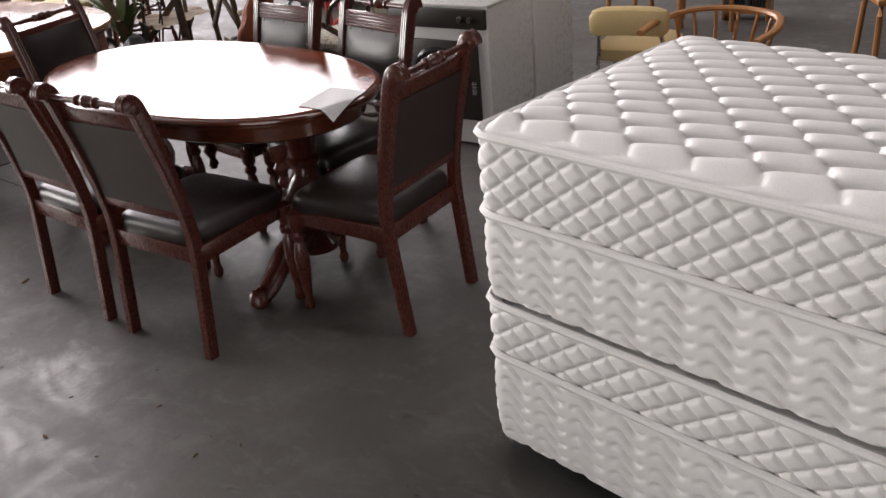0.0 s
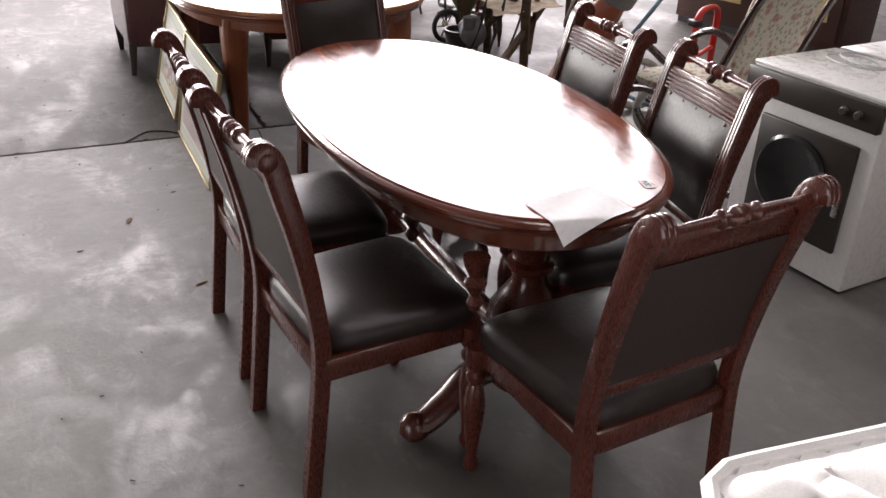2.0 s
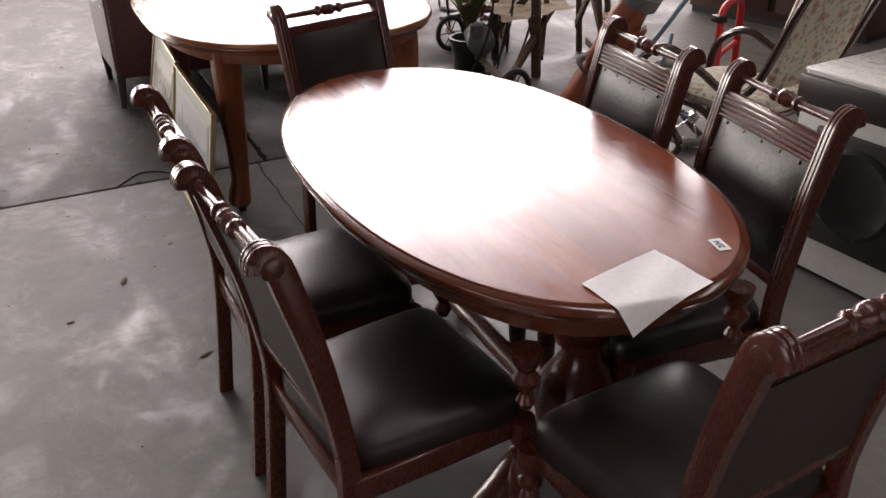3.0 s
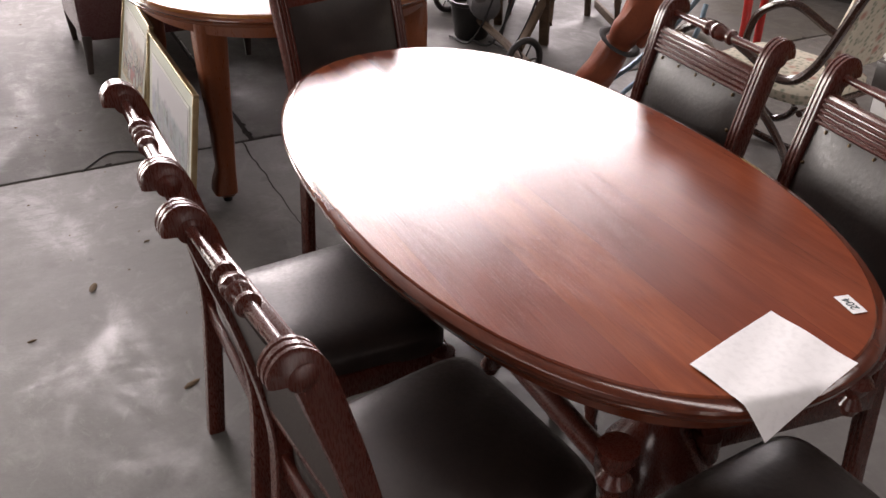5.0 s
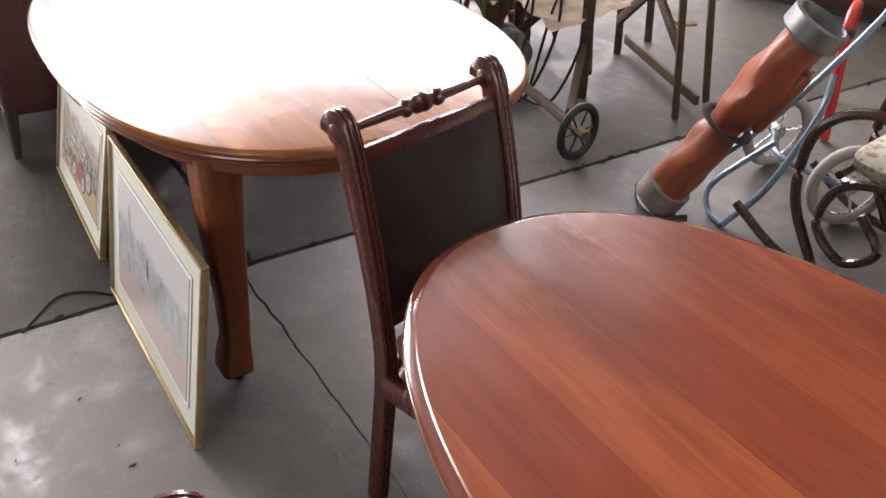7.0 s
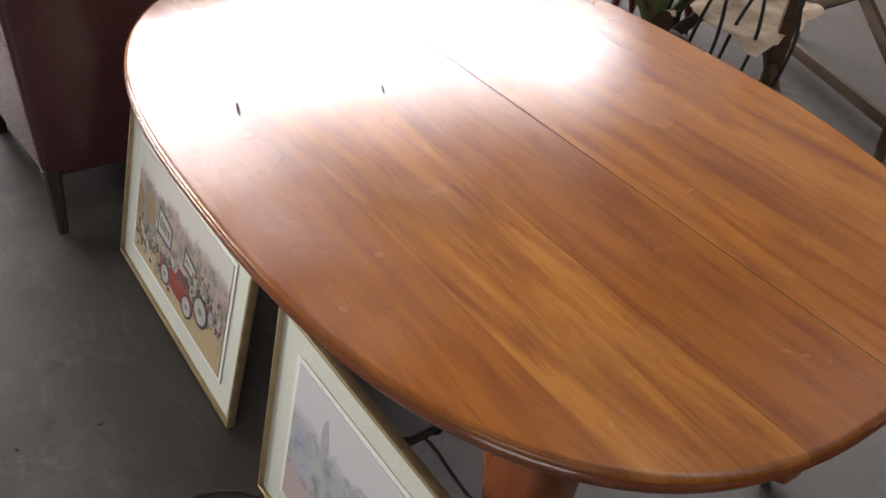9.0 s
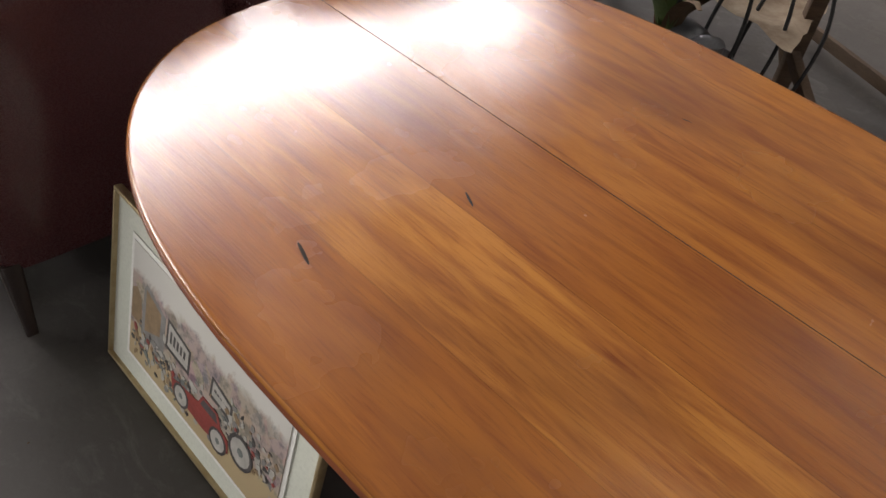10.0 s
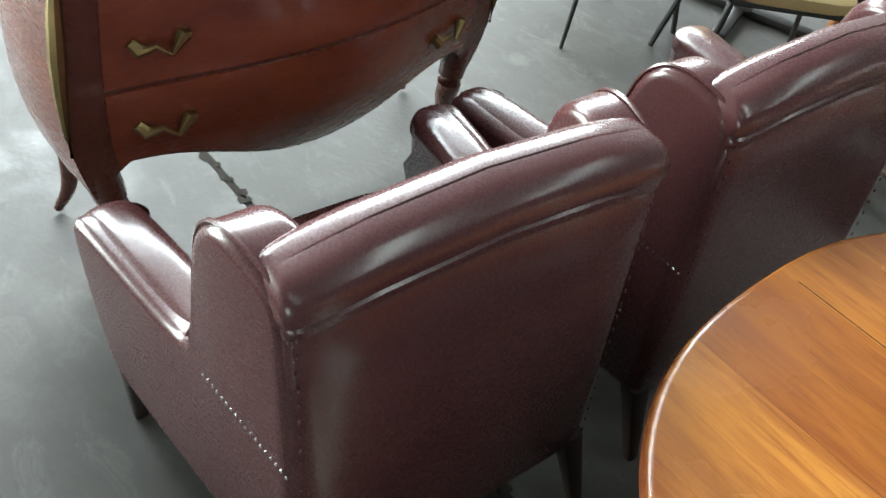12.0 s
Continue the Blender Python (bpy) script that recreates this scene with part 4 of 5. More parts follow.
w1 = wing_chair(pose(-4.240, 4.645, 0, 0, 0, 85.5) @ Matrix.Diagonal((1.0, 1.0, 0.93, 1.0)), "burgundy leather wing chair with its back against the table")
w2 = copy_thing(w1, pose(-4.185, 5.490, 0, 0, 0, 85))


# ---- bombe chest ----
def bombe_chest(m):
    c = thing("bombe_chest", "red veneered bombe chest with serpentine front and gilt mounts", "chest", m)
    W, D = 0.556, 0.32

    def front(u, z):
        v = min(max((z - 0.20) / 0.66, 0), 1)
        bulge = 0.085 * math.sin(math.pi * v ** 0.8) - 0.03 * max(0, 1 - v * 3)
        return D / 2 + bulge * (0.25 + 0.75 * math.cos(u * math.pi / 2) ** 1.5) + 0.02 * math.cos(u * math.pi)

    def half(z):
        v = min(max((z - 0.20) / 0.66, 0), 1)
        return W + 0.045 * math.sin(math.pi * v ** 0.8) - 0.02 * max(0, 1 - 3 * v)

    def bottom(u):
        """Shaped apron: hanging low in the middle, arched towards the legs."""
        return 0.245 + 0.115 * (0.5 - 0.5 * math.cos(min(1.0, abs(u) / 0.74) * math.pi)) - 0.10 * max(0.0, (abs(u) - 0.82) / 0.18)

    nz, nu = 18, 32

    def skin(name, z_of0, z_of1, mat, proud=0.0, u0=-1.0, u1=1.0, label=""):
        bm = B()
        outer, inner = [], []
        for j in range(nz + 1):
            ro, ri = [], []
            for i in range(nu + 1):
                u = u0 + (u1 - u0) * i / nu
                z = z_of0(u) + (z_of1(u) - z_of0(u)) * j / nz
                x = u * half(z)
                y = front(u, z) + proud
                ro.append(bm.verts.new((x, y, z)))
                ri.append(bm.verts.new((x, y - 0.03, z)))
            outer.append(ro)
            inner.append(ri)
        for j in range(nz):
            for i in range(nu):
                bm.faces.new((outer[j][i], outer[j][i + 1], outer[j + 1][i + 1], outer[j + 1][i]))
                bm.faces.new((inner[j][i + 1], inner[j][i], inner[j + 1][i], inner[j + 1][i + 1]))
        for j in range(nz):
            bm.faces.new((outer[j][0], outer[j + 1][0], inner[j + 1][0], inner[j][0]))
            bm.faces.new((outer[j][nu], inner[j][nu], inner[j + 1][nu], outer[j + 1][nu]))
        for i in range(nu):
            bm.faces.new((outer[0][i + 1], outer[0][i], inner[0][i], inner[0][i + 1]))
            bm.faces.new((outer[nz][i], outer[nz][i + 1], inner[nz][i + 1], inner[nz][i]))
        return part(name, bm, mat, c, label)

    skin("front_carcase", bottom, lambda u: 0.82, M_BOMBE_DARK)
    split = lambda u: 0.570 + 0.012 * math.cos(u * 3)
    d1 = skin("drawer", lambda u: bottom(u) + 0.012, lambda u: split(u) - 0.006, M_BOMBE, 0.006, -0.86, 0.86, "red veneered lower drawer")
    d2 = skin("drawer", lambda u: split(u) + 0.006, lambda u: 0.795, M_BOMBE, 0.006, -0.86, 0.86, "red veneered upper drawer")
    for par, z in ((d1, 0.475), (d2, 0.67)):
        for s in (-1, 1):
            h = B()
            x = s * 0.67
            pts = []
            for k in range(9):
                t = k / 8 - 0.5
                u = x + t * 0.2
                pts.append((u * half(z), front(u, z) + 0.012 + 0.022 * math.sin(math.pi * k / 8), z - 0.018 * math.sin(math.pi * k / 8) + 0.012 * math.sin(4 * math.pi * k / 8)))
            tube(h, pts, [0.012, 0.016, 0.009, 0.007, 0.006, 0.007, 0.009, 0.016, 0.012], 8)
            part("handle", h, M_BRASS, par, "scrolled gilt handle")
    for s in (-1, 1):
        sd = B()
        lo = []
        for j in range(13):
            z = 0.30 + 0.52 * j / 12
            hw = half(z)
            yf = front(s, z)
            lo.append([Vector((s * hw, yf - 0.002, z)), Vector((s * (hw + 0.012), yf * 0.4, z)), Vector((s * (hw + 0.012), -D / 2 * 0.5, z)), Vector((s * hw, -D / 2, z)), Vector((s * (hw - 0.03), -D / 2, z)), Vector((s * (hw - 0.03), yf - 0.03, z))])
        loft(sd, lo)
        part("side_panel", sd, M_BOMBE, c, "bowed veneered side")
        mt = B()
        tube(mt, [(s * (half(z) + 0.002), front(s, z) + 0.004, z) for z in (0.42, 0.5, 0.58, 0.66, 0.74, 0.80)], [0.004, 0.009, 0.014, 0.018, 0.016, 0.012], 8)
        part("corner_mount", mt, M_BRASS, c, "gilt corner mount")
        for yy, f in ((front(s, 0.25) - 0.03, 1), (-D / 2 + 0.03, -1)):
            lg = smooth_line([(s * (half(0.30) - 0.03), yy, 0.34), (s * (half(0.2) - 0.015), yy + f * 0.012, 0.22), (s * (W - 0.015), yy - f * 0.01, 0.10), (s * (W + 0.02), yy + f * 0.012, 0.012)], 5)
            lb = B()
            tube(lb, lg, [(0.046 if f == 1 else 0.038) - 0.0018 * i for i in range(len(lg))], 10)
            part("leg", lb, M_BOMBE_DARK, c, "curved cabriole leg")
            if f == 1:
                part("sabot", lathe(B(), [(0.014, 0.0), (0.022, 0.006), (0.02, 0.03), (0.024, 0.05), (0.014, 0.06)], pose(s * (W + 0.02), yy + f * 0.012, 0), 12), M_BRASS, c, "gilt foot mount")
    part("back_panel", box(B(), (2 * W - 0.03, 0.02, 0.52), (0, -D / 2 + 0.012, 0.56)), M_BOMBE_DARK, c)
    tp = B()
    lo = []
    for z, o in ((0.822, 0.0), (0.826, 0.018), (0.845, 0.022), (0.856, 0.012)):
        lo.append([Vector((u * (half(0.82) + o), front(u, 0.82) + o, z)) for u in [k / 16 - 1 for k in range(33)]] + [Vector((half(0.82) + o, -D / 2, z)), Vector((-half(0.82) - o, -D / 2, z))])
    loft(tp, lo)
    part("top", tp, M_BOMBE, c, "moulded veneered top")
    return c


bombe_chest(pose(-5.435, 4.987, 0, 0, 0, -90))


# ---- two white laundry machines ----
def machine(m, name, label, front_detail):
    c = thing(name, label, "appliance", m)
    w, d, h = 0.60, 0.46, 0.745
    part("cabinet", box(B(), (w, d, h - 0.02), (0, d / 2 + 0.003, (h - 0.02) / 2 + 0.012), 0.008), M_ENAMEL, c, "white enamelled cabinet")
    part("lid", box(B(), (w + 0.006, d + 0.004, 0.016), (0, d / 2 + 0.003, h), 0.006), M_ENAMEL, c)
    for x in (-0.25, 0.25):
        for y in (0.05, d - 0.05):
            part("foot", lathe(B(), [(0.018, 0.0), (0.018, 0.01), (0.01, 0.014)], pose(x, y, 0), 10), M_RUBBER, c)
    if front_detail:
        pn = part("control_panel", box(B(), (w - 0.004, 0.03, 0.10), (0, -0.014, h - 0.06), 0.006), M_PANEL, c, "dark brown control panel")
        for k, x in enumerate((0.16, 0.22)):
            part("knob", lathe(B(), [(0.018, 0.0), (0.016, 0.014), (0.012, 0.018), (0.0, 0.018)], pose(x, -0.029, h - 0.06, 90, 0, 0), 14), M_PANEL, pn)
        dr = part("door", box(B(), (0.44, 0.022, 0.42), (0.02, -0.010, 0.36), 0.008), M_PANEL, c, "dark square door")
        ring = lathe(B(), [(0.10, 0.0), (0.165, 0.0), (0.165, 0.008), (0.15, 0.016), (0.135, 0.012), (0.11, 0.003), (0.0, 0.002)], pose(-0.01, -0.021, 0.37, 90, 0, 0), 36)
        part("porthole", ring, M_DARKGLASS, dr, "round dark porthole")
        part("latch", box(B(), (0.022, 0.014, 0.07), (0.215, -0.026, 0.33), 0.004), M_STEEL, dr)
    return c


machine(pose(-0.785, 6.385, 0, 0, 0, 5), "tumble_dryer", "white tumble dryer with dark control panel and round porthole", True)
machine(pose(-0.828, 6.875, 0, 0, 0, 5), "washing_machine", "plain white washing machine standing behind the dryer", False)
cable = B()
cp = [(-0.90 + 0.12 * math.cos(a) + 0.01 * a, 6.65 + 0.09 * math.sin(a), 0.764 + 0.003 * a) for a in [k * 0.4 for k in range(34)]]
tube(cable, smooth_line(cp[::2] + [(-0.65, 6.69, 0.765), (-0.58, 6.59, 0.762)], 4), 0.005, 8)
tagged(part("power_cable", cable, M_WHITECABLE), "coiled pale grey power cable lying on the dryer", "cable")
pl = B()
box(pl, (0.035, 0.03, 0.02), (-0.562, 6.575, 0.766), 0.005)
for dx in (-0.008, 0.008):
    box(pl, (0.003, 0.02, 0.006), (-0.562 + dx, 6.555, 0.766))
tagged(part("mains_plug", pl, M_RUBBER), "black mains plug lying on the dryer", "plug")
hose = B()
hp = [(-0.62 + 0.13 * math.cos(a), 7.12 + 0.02 * a, 0.89 + 0.12 * math.sin(a)) for a in [k * 0.35 for k in range(30)]]
tube(hose, hp, 0.011, 8)
tagged(part("drain_hose", hose, M_WHITECABLE), "looped grey drain hose hooked over the washing machine", "hose")


# ---- timber trolley, trestle and their clutter ----
def spoked_wheel(name, par, m, r, w, tyre_mat, rim_mat, spokes):
    t = B()
    ring = [(r * 0.86 * math.cos(a), 0, r * 0.86 * math.sin(a)) for a in [2 * math.pi * k / 28 for k in range(28)]]
    tube(t, ring, r * 0.14, 10, closed=True, up=(0, 1, 0))
    ty = part("tyre", t, tyre_mat, None)
    rm = B()
    tube(rm, [(p[0] * 0.86, 0, p[2] * 0.86) for p in ring], r * 0.035, 6, closed=True, up=(0, 1, 0))
    lathe(rm, [(r * 0.16, -w / 2), (r * 0.18, 0), (r * 0.16, w / 2)], pose(0, 0, 0, 90, 0, 0), 14)
    for k in range(spokes):
        a = 2 * math.pi * k / spokes
        tube(rm, [(0, 0, 0), (0.76 * r * math.cos(a), 0, 0.76 * r * math.sin(a))], r * 0.045, 6, flat=0.6)
    ri = part("rim", rm, rim_mat, None)
    wh = new(name)
    wh.parent, wh.matrix_basis = par, m
    ty.parent = ri.parent = wh
    return wh


tr = thing("timber_trolley", "weathered timber trolley on black wheels with a rotten seat board", "trolley", pose(-0.01, -0.06, 0))
spoked_wheel("wheel", tr, pose(-3.06, 6.37, 0.125, 0, 0, 100), 0.125, 0.05, M_RUBBER, M_BLACKMETAL, 6)
spoked_wheel("wheel", tr, pose(-4.42, 6.62, 0.125, 0, 0, 100), 0.125, 0.05, M_RUBBER, M_BLACKMETAL, 6)
part("axle_beam", tube(B(), [(-3.0, 6.36, 0.13), (-4.48, 6.63, 0.13)], 0.022, 8), M_WEATHER, tr)


def beam(par, a, b, w, d, mat=M_WEATHER, name="beam", label=""):
    a, b = Vector(a), Vector(b)
    q = (b - a).to_track_quat("Z", "Y").to_matrix().to_4x4()
    bm = B()
    box(bm, (w, d, (b - a).length), (0, 0, 0), min(w, d) * 0.12)
    bmesh.ops.transform(bm, matrix=Matrix.Translation((a + b) / 2) @ q, verts=bm.verts)
    return part(name, bm, mat, par, label)


beam(tr, (-3.577, 6.82, 0.0), (-3.50, 6.74, 1.15), 0.055, 0.04, name="post")
beam(tr, (-4.05, 6.78, 0.0), (-3.98, 6.72, 1.05), 0.05, 0.04, name="post")
beam(tr, (-3.16, 6.40, 0.16), (-3.98, 7.20, 0.36), 0.035, 0.045, name="side_rail")
beam(tr, (-3.56, 6.84, 0.12), (-4.05, 7.2, 0.72), 0.03, 0.045, name="brace")
beam(tr, (-4.02, 6.75, 0.2), (-3.5, 7.15, 0.9), 0.03, 0.045, name="brace")
bb = B()
nb = 14
gr = []
for i in range(nb + 1):
    row = []
    for j in range(nb + 1):
        u, v = i / nb, j / nb
        p = Vector((-4.04, 6.69, 0)).lerp(Vector((-3.47, 6.53, 0)), u).lerp(Vector((-3.98, 7.22, 0)).lerp(Vector((-3.60, 7.10, 0)), u), v)
        p += Vector((0.025 * noise.noise((u * 6, v * 6, 1)), 0.025 * noise.noise((u * 6, v * 6, 4)), 0))
        row.append(bb.verts.new((p.x, p.y, 0.40 + 0.02 * noise.noise((u * 5, v * 5, 2)))))
    gr.append(row)
for i in range(nb):
    for j in range(nb):
        bb.faces.new((gr[i][j], gr[i + 1][j], gr[i + 1][j + 1], gr[i][j + 1]))
bmesh.ops.solidify(bb, geom=bb.faces[:], thickness=0.03)
part("seat_board", bb, M_BOARD, tr, "flaking stained board")
mo = B()
lathe(mo, [(0.05, -0.13), (0.085, -0.12), (0.09, -0.02), (0.075, 0.0), (0.09, 0.02), (0.085, 0.11), (0.04, 0.13)], pose(-3.78, 6.52, 0.24, 90, 0, 70), 18)
lathe(mo, [(0.03, 0.0), (0.045, 0.02), (0.045, 0.09), (0.02, 0.1)], pose(-3.70, 6.46, 0.26), 12)
part("gear_housing", mo, M_GREYMETAL, tr, "grimy grey gear housing")

es = thing("folding_trestle", "dark weathered folding timber trestle with crossed braces", "trestle", pose(0, -0.09, 0))
for a, b in (((-3.17, 7.07, 0.0), (-3.22, 7.0, 0.95)), ((-3.236, 7.336, 0.0), (-3.3, 7.24, 0.98)), ((-3.97, 7.42, 0.0), (-3.93, 7.34, 0.95)), ((-4.03, 7.7, 0.0), (-4.0, 7.6, 0.95))):
    beam(es, a, b, 0.035, 0.03, name="leg")
for a, b in (((-3.17, 7.20, 0.06), (-4.0, 7.5, 0.06)), ((-3.2, 7.05, 0.75), (-3.93, 7.36, 0.2)), ((-3.95, 7.38, 0.72), (-3.2, 7.07, 0.3)), ((-3.24, 7.3, 0.52), (-3.9, 7.5, 0.55))):
    beam(es, a, b, 0.022, 0.05, name="brace")
beam(es, (-3.30, 7.20, 0.38), (-3.46, 7.26, 0.38), 0.09, 0.012, M_BOARD, "hanging_tag", "small wooden tag")

# potted strappy plant with dead stems and looping cables
pt = thing("potted_plant", "straggly strap-leaved plant in a black pot beside the trolley", "plant", pose(0.17, -0.05, 0))
part("pot", lathe(B(), [(0.09, 0.0), (0.1, 0.01), (0.125, 0.2), (0.135, 0.205), (0.135, 0.225), (0.12, 0.225), (0.11, 0.19), (0.0, 0.185)], pose(-4.08, 6.50, 0), 20), M_BLACKMETAL, pt)
rl = random.Random(9)
for k in range(14):
    a, ln = rl.uniform(0, 6.28), rl.uniform(0.45, 0.95)
    lb = B()
    pts = [(-4.08 + math.cos(a) * ln * 0.42 * t ** 1.4, 6.50 + math.sin(a) * ln * 0.42 * t ** 1.4, 0.2 + ln * (t - 0.45 * t ** 2.6)) for t in [i / 10 for i in range(11)]]
    tube(lb, pts, [0.008 + 0.03 * math.sin(math.pi * min(1, 0.12 + i / 10.5)) for i in range(11)], 6, flat=0.14)
    part("leaf", lb, M_LEAF if k % 3 else M_DRYLEAF, pt)
for k in range(3):
    cb = B()
    c0 = (-3.72 + 0.1 * k, 6.38 + 0.08 * k)
    loop = smooth_line([(c0[0] - 0.2, c0[1], 0.012), (c0[0] - 0.17, c0[1] + 0.1, 0.45), (c0[0] - 0.05, c0[1] + 0.14, 0.85 - 0.1 * k), (c0[0] + 0.06, c0[1] + 0.1, 0.4), (c0[0], c0[1] - 0.02, 0.05), (c0[0] - 0.22, c0[1] - 0.06, 0.012)], 8)
    tube(cb, loop, 0.007, 6)
    tagged(part("hanging_cable", cb, M_RUBBER), "black cable looped over the trolley", "cable")

# ---- golf bag on its buggy ----
gb = thing("golf_buggy", "folding blue-grey golf buggy with pale worn tyres", "golf trolley")
spoked_wheel("wheel", gb, pose(-2.16, 6.82, 0.16, 0, 0, 63), 0.16, 0.05, M_PALERUBBER, M_STEEL, 5)
spoked_wheel("wheel", gb, pose(-2.62, 6.98, 0.16, 0, 0, 75), 0.16, 0.05, M_PALERUBBER, M_STEEL, 5)
for name, pts in (("axle", [(-2.16, 6.80, 0.16), (-2.40, 6.72, 0.20), (-2.62, 6.96, 0.16)]), ("main_tube", [(-2.62, 6.28, 0.05), (-2.42, 6.52, 0.30), (-2.2, 6.72, 0.72), (-2.08, 6.80, 1.02)]), ("stand_tube", [(-2.36, 6.42, 0.012), (-2.3, 6.55, 0.16), (-2.26, 6.68, 0.42), (-2.28, 6.74, 0.56)]), ("stand_tube", [(-2.36, 6.42, 0.012), (-2.46, 6.45, 0.02), (-2.5, 6.5, 0.1), (-2.36, 6.62, 0.3)])):
    part(name, tube(B(), smooth_line(pts, 6), 0.012, 8), M_BLUE, gb)
part("foot_cradle", tube(B(), smooth_line([(-2.72, 6.34, 0.03), (-2.62, 6.26, 0.02), (-2.5, 6.24, 0.02), (-2.44, 6.32, 0.03)], 6), 0.014, 8), M_BLACKMETAL, gb)
bag = thing("golf_bag", "slumped tan-red vinyl golf bag strapped to its buggy", "golf bag")
ax0, ax1 = Vector((-2.55, 6.30, 0.10)), Vector((-2.23, 6.49, 0.77))
q = (ax1 - ax0).to_track_quat("Z", "Y").to_matrix().to_4x4()
lo = []
for k in range(25):
    t = k / 24
    r = 0.083 + 0.004 * math.sin(9 * t) + 0.012 * math.exp(-((t - 0.66) / 0.18) ** 2) - 0.020 * math.exp(-((t - 0.46) / 0.05) ** 2)
    ring = []
    for j in range(24):
        a = 2 * math.pi * j / 24
        rr = r * (1 + 0.07 * math.sin(4 * a + 5 * t) + 0.05 * math.sin(2 * a - 19 * t) + 0.14 * noise.noise((math.cos(a) * 2, math.sin(a) * 2, t * 9)))
        ring.append(ax0 + (q @ Vector((rr * math.cos(a), rr * 0.85 * math.sin(a), 0))) + (ax1 - ax0) * t)
    lo.append(ring)
part("bag_body", loft(B(), lo), M_TAN, bag, "creased tan-red vinyl body")
part("base_cup", lathe(B(), [(0.075, -0.06), (0.09, -0.05), (0.092, 0.03), (0.085, 0.035)], Matrix.Translation(ax0) @ q, 20), M_CUP, bag, "scuffed grey-brown base cup")
part("top_collar", lathe(B(), [(0.09, -0.03), (0.1, -0.02), (0.1, 0.04), (0.085, 0.045), (0.07, 0.0)], Matrix.Translation(ax1) @ q, 20), M_GREYMETAL, bag, "grey top collar")
pk = B()
box(pk, (0.10, 0.045, 0.26), (0, 0, 0), 0.02)
bmesh.ops.transform(pk, matrix=Matrix.Translation(ax0.lerp(ax1, 0.68)) @ q @ Matrix.Translation((0.02, -0.085, 0)), verts=pk.verts)
part("ball_pocket", pk, M_TAN, bag)
st = B()
tube(st, [ax0.lerp(ax1, 0.46) + (q @ Vector((0.092 * math.cos(a), 0.085 * math.sin(a), 0))) for a in [2 * math.pi * k / 24 for k in range(24)]], 0.018, 6, closed=True, flat=0.3, up=tuple((ax1 - ax0).normalized()))
part("strap", st, M_RUBBER, bag, "dark cinched strap")
lbm = B()
box(lbm, (0.05, 0.002, 0.03), (0, 0, 0))
bmesh.ops.transform(lbm, matrix=Matrix.Translation(ax0.lerp(ax1, 0.86)) @ q @ Matrix.Translation((0.0, -0.095, 0)), verts=lbm.verts)
part("bag_label", lbm, M_PAPER, bag)

# red tubular trolley frame
rf = thing("red_trolley_frame", "bright red tubular hand-trolley frame standing behind the golf bag", "hand trolley", pose(-0.04, -0.06, 0) @ Matrix.Diagonal((1, 1, 0.82, 1)))
part("tube_frame", tube(B(), smooth_line([(-2.62, 7.44, 0.012), (-2.66, 7.48, 0.35), (-2.70, 7.52, 0.60), (-2.78, 7.66, 0.64), (-2.86, 7.80, 0.58), (-2.90, 7.84, 0.3), (-2.92, 7.86, 0.012)], 6), 0.022, 10), M_RED, rf)
part("cross_bar", tube(B(), [(-2.66, 7.47, 0.3), (-2.90, 7.84, 0.3)], 0.016, 8), M_RED, rf)
part("clamp", box(B(), (0.08, 0.06, 0.05), (-2.70, 7.50, 0.56), 0.012), M_BLACKMETAL, rf)
# ---- bentwood rocking chair ----
rk = thing("rocking_chair", "dark bentwood rocking chair with floral tapestry seat and back", "rocking chair", pose(-1.70, 6.70, 0, 0, 0, 98))
for s in (-0.25, 0.25):
    part("rocker", tube(B(), smooth_line([(s, 0.62, 0.16), (s, 0.40, 0.045), (s, 0.05, 0.015), (s, -0.32, 0.05), (s, -0.55, 0.14)], 8), 0.016, 8), M_BENT, rk)
    part("side_scroll", tube(B(), smooth_line([(s, -0.28, 0.045), (s, -0.18, 0.25), (s, 0.02, 0.40), (s, 0.26, 0.38), (s, 0.33, 0.22), (s, 0.22, 0.12), (s, 0.12, 0.2), (s, 0.2, 0.3)], 8), 0.016, 8), M_BENT, rk)
    part("arm", tube(B(), smooth_line([(s, 0.30, 0.05), (s, 0.42, 0.28), (s, 0.40, 0.52), (s, 0.24, 0.62), (s, 0.05, 0.56), (s, -0.12, 0.50), (s, -0.24, 0.58), (s, -0.36, 0.85), (s, -0.46, 1.06)], 8), 0.018, 8), M_BENT, rk)
part("back_hoop", tube(B(), smooth_line([(-0.25, -0.46, 1.06), (-0.15, -0.50, 1.13), (0.15, -0.50, 1.13), (0.25, -0.46, 1.06)], 8), 0.018, 8), M_BENT, rk)
for y, z in ((0.3, 0.4), (-0.22, 0.4)):
    part("cross_rail", tube(B(), [(-0.25, y, z), (0.25, y, z)], 0.014, 8), M_BENT, rk)
sb = B()
loft(sb, [[Vector((x, 0.05 + y, z)) for x, y in superellipse(0.225 - i, 0.27 - i, 5, 32)] for i, z in ((0.01, 0.405), (0.0, 0.42), (0.0, 0.445), (0.02, 0.46), (0.08, 0.47))])
part("seat", sb, M_FLORAL, rk, "floral tapestry seat pad")
bk = B()
lo = []
for off, t in ((0.0, 0.01), (0.012, 0.0), (0.04, 0.0), (0.055, 0.015)):
    lo.append([Vector((x, -0.34 - 0.3 * v + 0.0 + off, 0.80 + v)) for x, v in superellipse(0.215 - t, 0.27 - t, 4, 32)])
loft(bk, lo)
part("back_pad", bk, M_FLORAL, rk, "floral tapestry back pad")

